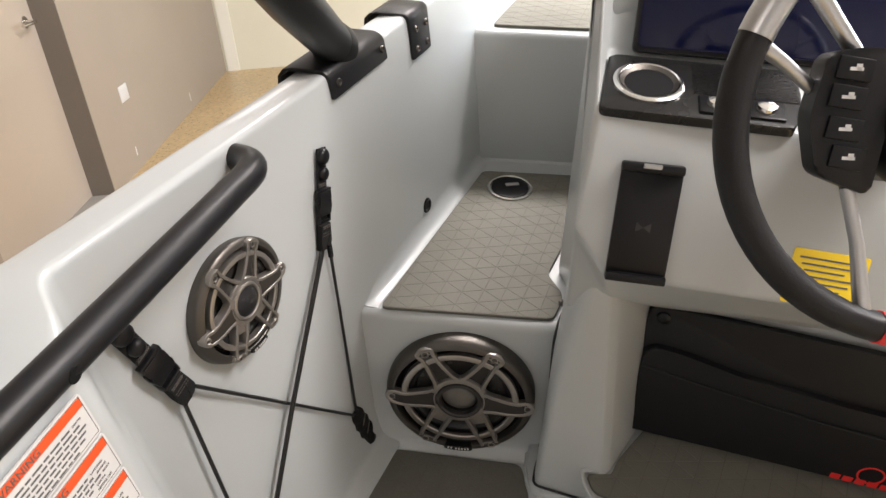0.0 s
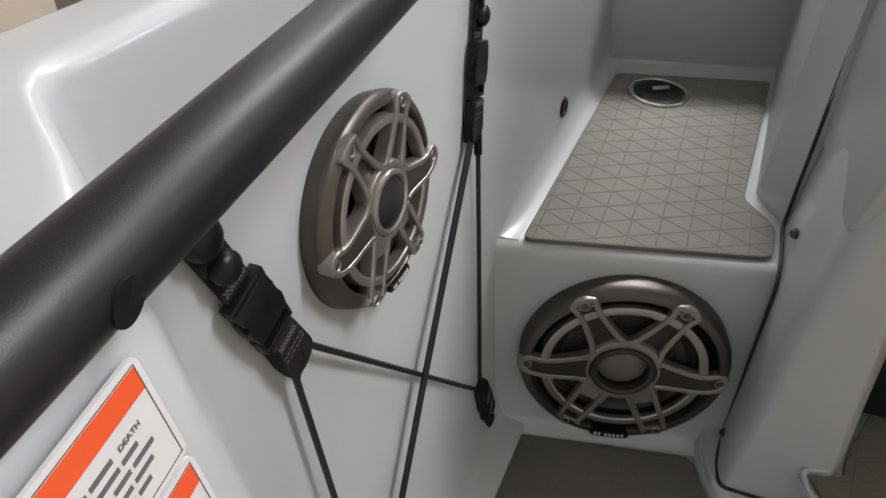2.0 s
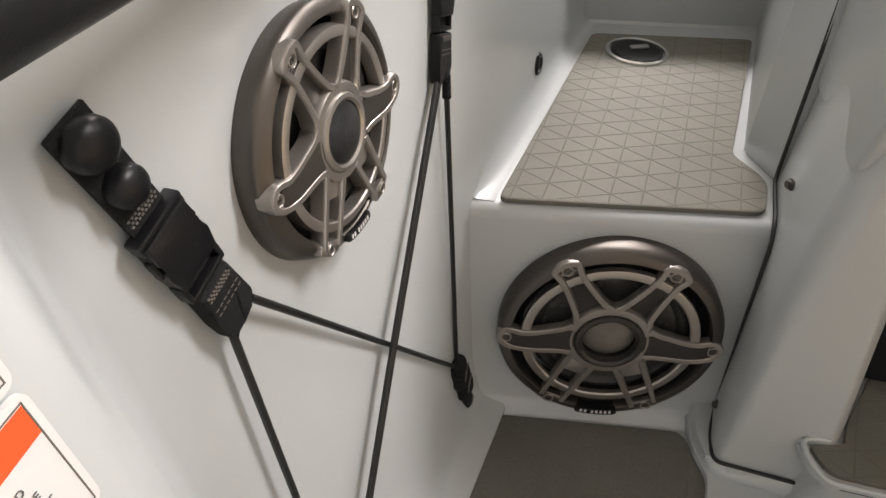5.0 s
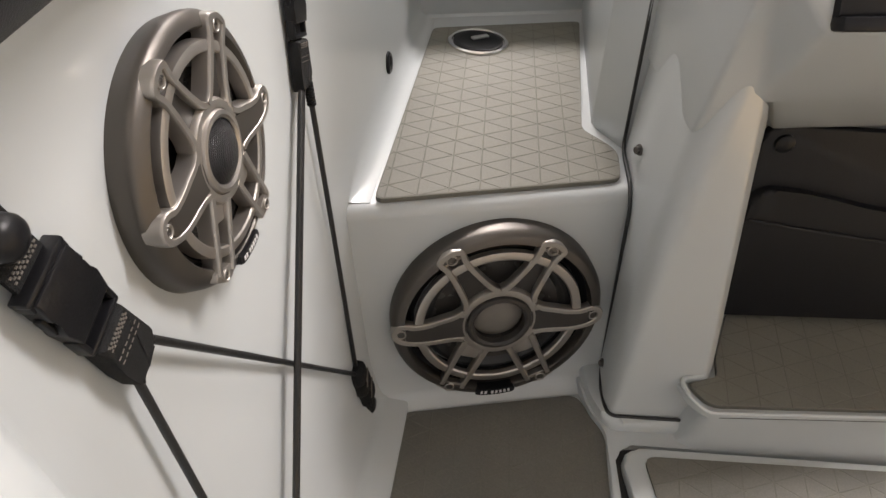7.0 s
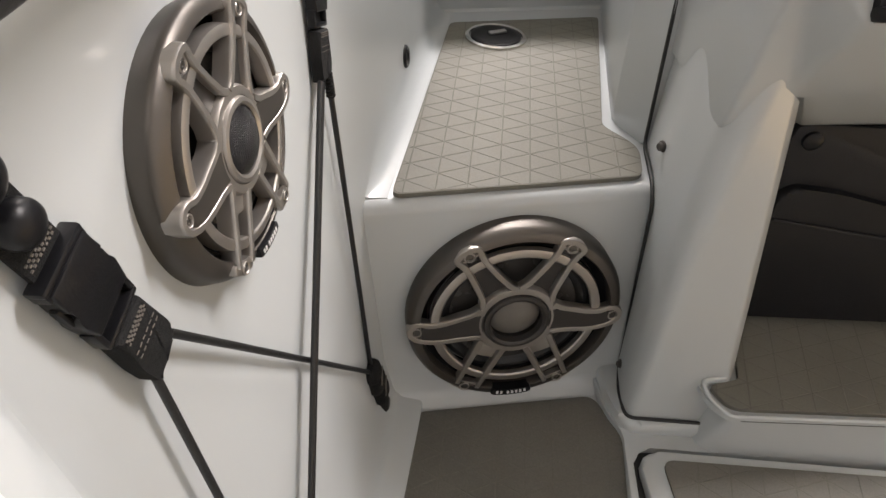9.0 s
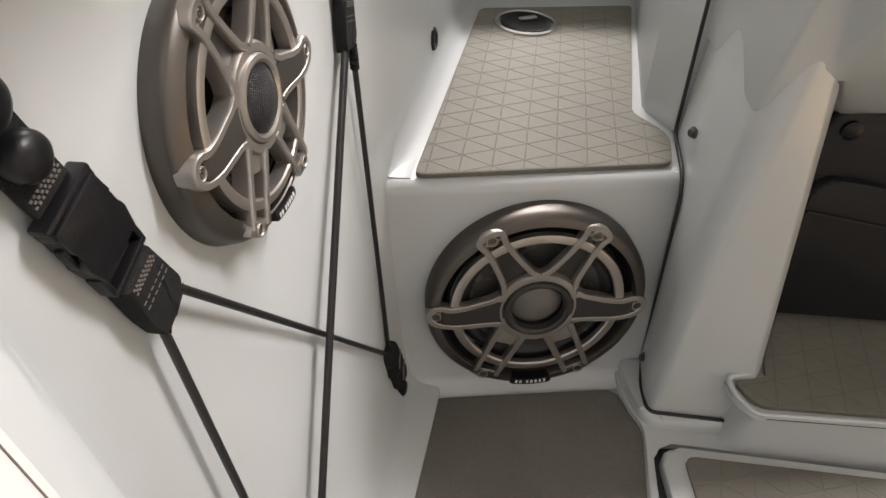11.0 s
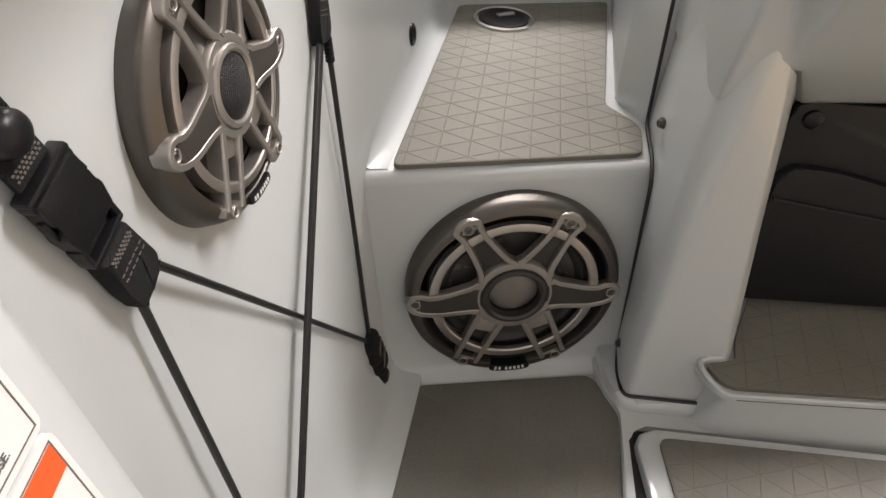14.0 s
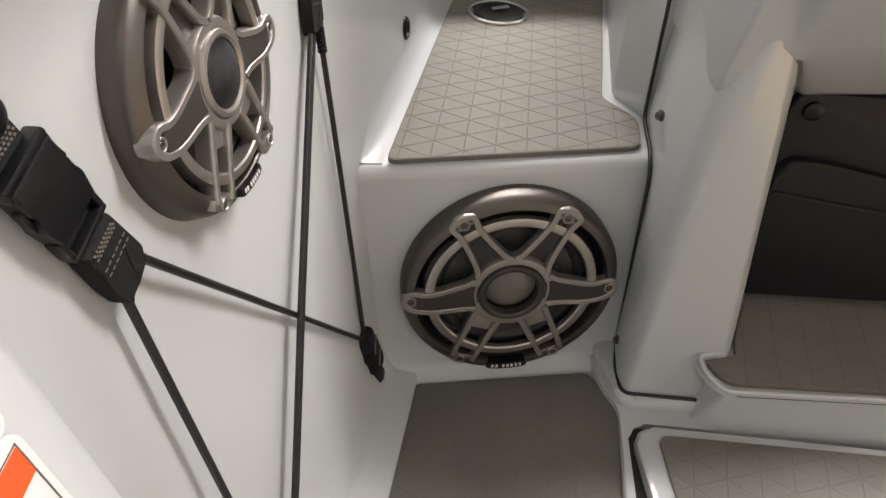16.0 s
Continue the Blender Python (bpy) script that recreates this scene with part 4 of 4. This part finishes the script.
# ---- steering wheel ----
def build_wheel():
    c = Vector((0.3889, -0.275, 0.8938))
    root = thing("steering_wheel", "black padded steering wheel with steel spokes", "steering wheel", c)
    m = axes(c, (0.0905, -1, 0.451))
    R = 0.165
    put = lambda n, bm, mat, parent=root, label="": part(n, moved(bm, m), mat, parent, label)
    on_rim = lambda deg: Vector((R * math.cos(radians(deg)), R * math.sin(radians(deg)), 0))
    put("rim", tube([on_rim(5 * q) for q in range(73)], 0.0124, 16), BLACK)
    put("grip", tube([on_rim(169 + 5 * q) for q in range(17)], 0.0129, 16), VINYL, root, "stitched black grip")
    for sgn in (-1, 1):
        flip = lambda p: Vector((sgn * -p[0], p[1], p[2]))
        put("rim_clasp", tube([flip(on_rim(a)) for a in range(122, 166, 4)], 0.0132, 16), STEEL, root, "brushed steel clasp on the rim")
        put("spoke", tube([flip(p) for p in ((-0.155, 0.048, -0.002), (-0.130, 0.034, -0.008), (-0.104, 0.016, -0.012))], [0.0065, 0.0055, 0.005], 10), STEEL)
        put("spoke", tube([flip(p) for p in ((-0.128, 0.096, -0.002), (-0.098, 0.066, -0.010), (-0.070, 0.036, -0.014))], [0.0075, 0.0065, 0.006], 10), STEEL)
        put("spoke", tube([flip(p) for p in ((-0.066, -0.055, -0.012), (-0.051, -0.098, -0.010), (-0.040, -0.155, -0.002))], [0.0055, 0.0055, 0.007], 10), STEEL)
        shape = [(sgn * x, y) for x, y in ((0.056, -0.060), (0.098, -0.046), (0.110, -0.004), (0.104, 0.042), (0.078, 0.048), (0.050, 0.046))]
        pad = put("button_pad", prism(rounded(shape[::sgn], 0.008), -0.018, 0.003, 0.003), PLASTIC)
        for x, y in ((0.088, 0.032), (0.090, 0.012), (0.088, -0.011), (0.082, -0.032)):
            key = moved(block(0.026, 0.0165, 0.003, 0.0012), Matrix.Translation((sgn * (x - 0.004), y, 0.0040)) @ pose(0, 0, 0, 0, 0, sgn * 6))
            part("button", moved(key, m), PLASTIC, pad)
            mark = joined(block(0.0095, 0.0024, 0.0005), moved(block(0.004, 0.0048, 0.0005), Matrix.Translation((0.0016, 0.0012, 0))))
            part("button_mark", moved(mark, m @ Matrix.Translation((sgn * (x - 0.004), y, 0.0057))), WHITE, pad)
    put("rim_mark", tube([on_rim(a) for a in (-100, -98.5, -97)], 0.0135, 16), RED, root, "red band on the rim")
    put("hub", lathe([(0.058, -0.03), (0.058, 0.0), (0.052, 0.008), (0.034, 0.010), (0.032, 0.006), (0, 0.006)], 40), PLASTIC)
    put("hub_trim", lathe([(0.041, 0.009), (0.042, 0.012), (0.048, 0.012), (0.049, 0.008)], 40), CHROME)
    put("column", tube([(0.01, 0, -0.02), (0.045, -0.01, -0.12), (0.080, -0.02, -0.27)], [0.046, 0.050, 0.054], 28), PLASTIC)
    return root


build_wheel()


# ---- gunwale fittings ----
def gun(y):
    g = GUNWALE + 0.02 * max(y, 0)
    return Vector((side_x(y, g), y, g))


def build_tower_foot(y0, y1, label, with_tube, category):
    """A bent black plate clamped over the gunwale."""
    root = thing("tower_foot" if with_tube else "gunwale_bracket", label, category, gun((y0 + y1) / 2))
    drop, t, r = (0.036, 0.007, 0.020) if with_tube else (0.074, 0.004, 0.012)
    rows = []
    for y in (y0, y0 + 0.002, y1 - 0.002, y1):
        a = gun(y)
        inset = 0.0012 if y in (y0, y1) else 0.0
        bends = lambda q, d: [(a.x + 0.006 - d - (r - d) * (1 - math.cos(radians(u))), a.z + t - d - (r - d) * (1 - math.sin(radians(u)))) for u in q]
        prof = [(a.x + 0.006 + 0.11 * drop - inset, a.z - drop)] + bends((0, 18, 36, 54, 72, 90), inset)
        prof += [(a.x - 0.050, a.z + t - inset), (a.x - 0.064, a.z + t - 0.004), (a.x - 0.072, a.z - 0.008), (a.x - 0.074, a.z - 0.03)]
        prof += [(a.x - 0.069, a.z - 0.03), (a.x - 0.067, a.z - 0.008), (a.x - 0.058, a.z + 0.0008), (a.x - 0.014, a.z + 0.0008), (a.x - 0.006, a.z - 0.003), (a.x + 0.001, a.z - 0.012), (a.x + 0.001 + 0.11 * drop, a.z - drop)]
        rows.append([(x, y, z) for x, z in prof])
    part("plate", loft(rows), BLACK, root)
    for y in ((y0 + 0.016, y1 - 0.016)):
        for dz in ((0.016,) if with_tube else (0.026, 0.060)):
            a = gun(y)
            c = Vector((a.x + 0.0062 + 0.11 * dz, y, a.z - dz))
            part("bolt", moved(lathe([(0.0, 0.0012), (0.0026, 0.0012), (0.0034, 0.003), (0.005, 0.003), (0.006, 0)], 18), axes(c, WALL_N)), SCREW, root)
    if with_tube:
        a = gun((y0 + y1) / 2)
        base = a + Vector((-0.030, 0.004, 0.006))
        lean = Vector((0.022, -0.231, 0.150))
        part("tube", tube([base, base + lean * 0.5, base + lean * 0.9, base + Vector((-0.02, -0.36, 0.30)), base + Vector((-0.10, -0.52, 0.62))], 0.030, 28), BLACK, root)
        part("weld", tube([base + lean * 0.02, base + lean * 0.10, base + lean * 0.135], [0.0345, 0.033, 0.0302], 28), BLACK, root)


build_tower_foot(0.072, 0.232, "black tower foot clamped over the gunwale with tube", True, "tower foot")
build_tower_foot(0.318, 0.388, "black plate bracket folded over the gunwale", False, "bracket")


def build_cleat():
    c = Vector((-0.347, -0.556, GUNWALE - 0.008))
    root = thing("mooring_cleat", "black mooring cleat on the gunwale top", "cleat", c)
    m = Matrix.Translation(c) @ pose(0, 0, 0, 0, 0, -10)
    part("base_plate", moved(prism(rounded([(-0.022, -0.07), (0.022, -0.07), (0.022, 0.07), (-0.022, 0.07)], 0.012), 0, 0.006, 0.002), m), BLACK, root)
    for y in (-0.035, 0.035):
        part("post", moved(lathe([(0.014, 0.005), (0.0115, 0.012), (0.0115, 0.045)], 20), m @ Matrix.Translation((0, y, 0))), BLACK, root)
    part("bar", moved(block(0.026, 0.22, 0.020, 0.008, 4), m @ Matrix.Translation((0, 0, 0.052))), BLACK, root)


build_cleat()


# ---- warning labels on the aft panel ----
def lettering(text, size, m, mat, name="lettering"):
    """Raised letters, their right end at the pose's origin."""
    curve = bpy.data.curves.new("letters", "FONT")
    curve.body, curve.size, curve.align_x, curve.extrude = text, size, "RIGHT", 0.00012
    ob = bpy.data.objects.new("letters", curve)
    me = bpy.data.meshes.new_from_object(ob)
    bpy.data.objects.remove(ob)
    bpy.data.curves.remove(curve)
    bm = bmesh.new()
    bm.from_mesh(me)
    bpy.data.meshes.remove(me)
    return moved(bm, m)


def build_label(z, h, band, lines, head, pitch, size):
    """lines: (text at the right end, gap from the right edge, bars left of it)."""
    y0, y1 = -0.480, -0.61
    a, b = Vector((side_x(y0, z), y0, z)), Vector((side_x(y1, z), y1, z))
    root = thing("warning_label", "white warning label with orange band and grey lines", "label", (a + b) / 2, "warning labels")
    along = (a - b).normalized()
    low = Vector((side_x(y0, z - h), y0, z - h))
    down = (low - a).normalized()
    nrm = along.cross(down)
    if nrm.x < 0:
        nrm = -nrm
    m = axes((a + b) / 2 + nrm * 0.0015, nrm, -down)
    w = (a - b).length
    put = lambda n, bm, mat, parent=root: part(n, moved(bm, m), mat, parent)
    put("sheet", prism(rounded([(-w / 2, -h), (w / 2, -h), (w / 2, 0), (-w / 2, 0)], 0.004), -0.001, 0.0006), WHITE)
    e = 0.0024
    frame_line = [(-w / 2 + e, -h + e), (w / 2 - e, -h + e), (w / 2 - e, -e), (-w / 2 + e, -e)]
    for p, q in zip(frame_line, frame_line[1:] + frame_line[:1]):
        c = ((p[0] + q[0]) / 2, (p[1] + q[1]) / 2)
        put("border", moved(block(abs(p[0] - q[0]) + 0.0004, abs(p[1] - q[1]) + 0.0004, 0.0002), Matrix.Translation((*c, 0.0007))), THREAD)
    put("band", moved(block(w - 2 * e - 0.001, band, 0.0004), Matrix.Translation((0, -e - 0.0006 - band / 2, 0.0008))), ORANGE)
    if head:
        put("lettering", lettering(head, band * 1.05, Matrix.Translation((w / 2 - 0.050, -e - 0.0006 - band * 0.85, 0.0012)), INK), INK)
    rnd = random.Random(int(z * 1000))
    y = -e - band - 0.0035
    for text, gap in lines:
        y -= pitch
        right = w / 2 - gap
        if text:
            put("lettering", lettering(text, size, Matrix.Translation((right, y, 0.0009)), INK), INK)
            right -= size * 0.72 * len(text) + 0.002
        x = right
        while x > -w / 2 + 0.012:
            l = min(rnd.uniform(0.004, 0.011), x + w / 2 - 0.006)
            put("print_bar", moved(block(l, size * 0.62, 0.0002), Matrix.Translation((x - l / 2, y + size * 0.33, 0.0008))), INK)
            x -= l + 0.0016


build_label(0.6885, 0.0462, 0.0088, (("DEATH", 0.010), ("", 0.014), ("", 0.009), ("", 0.012), ("", 0.016), ("", 0.026)), "WARNING", 0.0047, 0.0031)
build_label(0.6405, 0.0440, 0.0094, (("LANYARD", 0.014), ("ENGINE", 0.012), ("BOAT", 0.010), ("DEATH.", 0.018), ("BEFORE USE.", 0.012)), "WARNING", 0.0047, 0.0033)
build_label(0.5950, 0.0430, 0.0092, (("USE", 0.014), ("", 0.016), ("", 0.012), ("", 0.018)), "WARNING", 0.0047, 0.0033)
build_label(0.5505, 0.0425, 0.0090, (("", 0.012), ("", 0.014), ("", 0.010)), "", 0.0048, 0.0040)

# ---- set the boat's things on the raised bow and list ----
for ob in AFLOAT:
    ob.matrix_world = BOAT @ Matrix.Translation(ob.location)

# ---- showroom ----
FLOOR = -0.334


def room_pt(p):
    return BOAT @ Vector(p)


A0, B0 = room_pt((-2.011, 1.824, -0.842)), room_pt((-2.625, 4.401, -1.293))
WDIR = (B0 - A0)
WDIR.z = 0
WDIR.normalize()
WNRM = Vector((WDIR.y, -WDIR.x, 0))
LEN = (B0 - A0).length
if WNRM.x < 0:
    WNRM = -WNRM


def room_box(name, s0, s1, d0, d1, z0, z1, mat, label, category, kind="structure", bevel=0.0):
    """s runs along the side wall from the door's corner, d out of it into the room."""
    bm = block(s1 - s0, d1 - d0, z1 - z0, bevel)
    x, y, zz = WDIR, WNRM, Vector((0, 0, 1))
    m = Matrix((x, y, zz)).transposed().to_4x4()
    m.translation = A0 + WDIR * (s0 + s1) / 2 + WNRM * (d0 + d1) / 2
    m.translation.z = FLOOR + (z0 + z1) / 2
    moved(bm, m)
    return solid(name, bm, mat, label, category, kind, boat=False)


H = 2.8
room_box("floor", -6, 8, -0.6, 7.5, -0.1, 0.0, TERRAZZO, "honey coloured speckled terrazzo showroom floor", "floor")
room_box("ceiling", -6, 8, -0.6, 7.5, H, H + 0.1, PALE, "unseen showroom ceiling, pale to bounce light", "ceiling")
room_box("wall_side", 0.0, LEN, -0.16, 0.0, 0, H, PAINT, "taupe painted showroom wall", "wall")
room_box("wall_side_aft", -6, -1.02, -0.16, 0.0, 0, H, PAINT, "taupe painted showroom wall", "wall")
room_box("wall_over_door", -1.02, 0.0, -0.16, 0.0, 2.1, H, PAINT, "taupe painted wall over the door", "wall")
room_box("wall_far", -6, 8, -0.6, -0.5, 0, H, CREAM, "plain wall behind the door", "wall")
room_box("wall_end", LEN + 0.0, LEN + 0.1, -0.5, 7.5, 0, H, CREAM, "cream painted end wall", "wall")
room_box("wall_starboard", -6, LEN, 5.4, 5.5, 0, H, PALE, "unseen showroom wall, pale to bounce light", "wall")
room_box("wall_behind", -6.1, -6, -0.6, 7.5, 0, H, PALE, "unseen showroom wall, pale to bounce light", "wall")
room_box("door_jamb", -0.005, 0.002, -0.155, 0.002, 0, 2.1, JAMB, "grey brown painted door jamb", "door frame")
room_box("door_sill", -1.02, -0.002, -0.16, 0.0, 0, 0.012, SILL, "grey stone door threshold", "threshold")
room_box("door_trim", LEN - 0.012, LEN - 0.001, 0.02, 0.12, 0, 2.1, TRIM, "white painted door trim", "trim")
door = room_box("door_1", -1.0, -0.006, -0.155, -0.115, 0.014, 2.08, DOORPAINT, "closed beige door with lever handle", "door")


def room_pose(s, d, z):
    m = Matrix((WDIR, WNRM, Vector((0, 0, 1)))).transposed().to_4x4()
    m.translation = A0 + WDIR * s + WNRM * d
    m.translation.z = FLOOR + z
    return m


def build_door_handle():
    m = room_pose(-0.085, -0.115, 0.885)
    bm = joined(tube([m @ Vector((0, 0, 0)), m @ Vector((0, 0.05, 0))], 0.009, 14), tube(arc([m @ Vector((0, 0.05, 0)), m @ Vector((-0.12, 0.052, 0))], 0.01), 0.008, 14), moved(lathe([(0.026, 0), (0.026, 0.006), (0, 0.008)], 24), m @ pose(0, 0, 0, -90, 0, 0)))
    ob = new("door_handle", mesh_of("door_handle", bm, CHROME))
    ob.parent = door
    ob["label"] = "brushed chrome lever handle"


build_door_handle()


def build_plate():
    m = room_pose(0.45, 0.0, 0.415)
    root = thing("wall_plate", "white square blank wall plate on taupe wall", "wall plate", boat=False)
    part("plate", moved(block(0.115, 0.010, 0.085, 0.003), m), WHITE, root)


build_plate()


def build_ceiling_light(x, y):
    z = FLOOR + H
    root = thing("ceiling_light", "assumed long white ceiling light fixture, out of view", "ceiling light", (x, y, z), boat=False)
    part("frame", moved(block(1.54, 0.34, 0.03, 0.004), Matrix.Translation((x, y, z - 0.014))), WHITE, root)
    part("diffuser", moved(block(1.50, 0.30, 0.006, 0.002), Matrix.Translation((x, y, z - 0.032))), LAMP, root)


# Unseen housings for the area lights; the last one holds only the fill.
for x, y in ((0.6, 1.3), (1.9, -0.25), (-1.2, 2.6), (-0.6, -2.4)):
    build_ceiling_light(x, y)


# Unseen window, added so the daylight lamp has an opening behind it.
def build_window():
    root = thing("window_1", "added white framed window out of view, behind the daylight lamp", "window", kind="structure", boat=False)
    for z in (0.75, 2.23):
        part("window_frame", moved(block(2.12, 0.05, 0.06, 0.004), room_pose(-1.2, 5.386, z)), TRIM, root)
    for s in (-2.23, -1.2, -0.17):
        part("window_frame", moved(block(0.06, 0.048, 1.48, 0.004), room_pose(s, 5.386, 1.49)), TRIM, root)
    for s in (-1.715, -0.685):
        part("pane", moved(block(0.97, 0.006, 1.42), room_pose(s, 5.390, 1.49)), SCREEN, root)


build_window()


def build_wall_chip(s, z, h):
    root = thing("paint_chip", "small white paint chip low on taupe wall", "paint chip", group="paint chips", boat=False)
    part("chip", moved(block(0.012, 0.0016, h), room_pose(s, 0.0005, z)), WHITE, root)


build_wall_chip(0.40, 0.10, 0.05)
build_wall_chip(1.55, 0.09, 0.06)
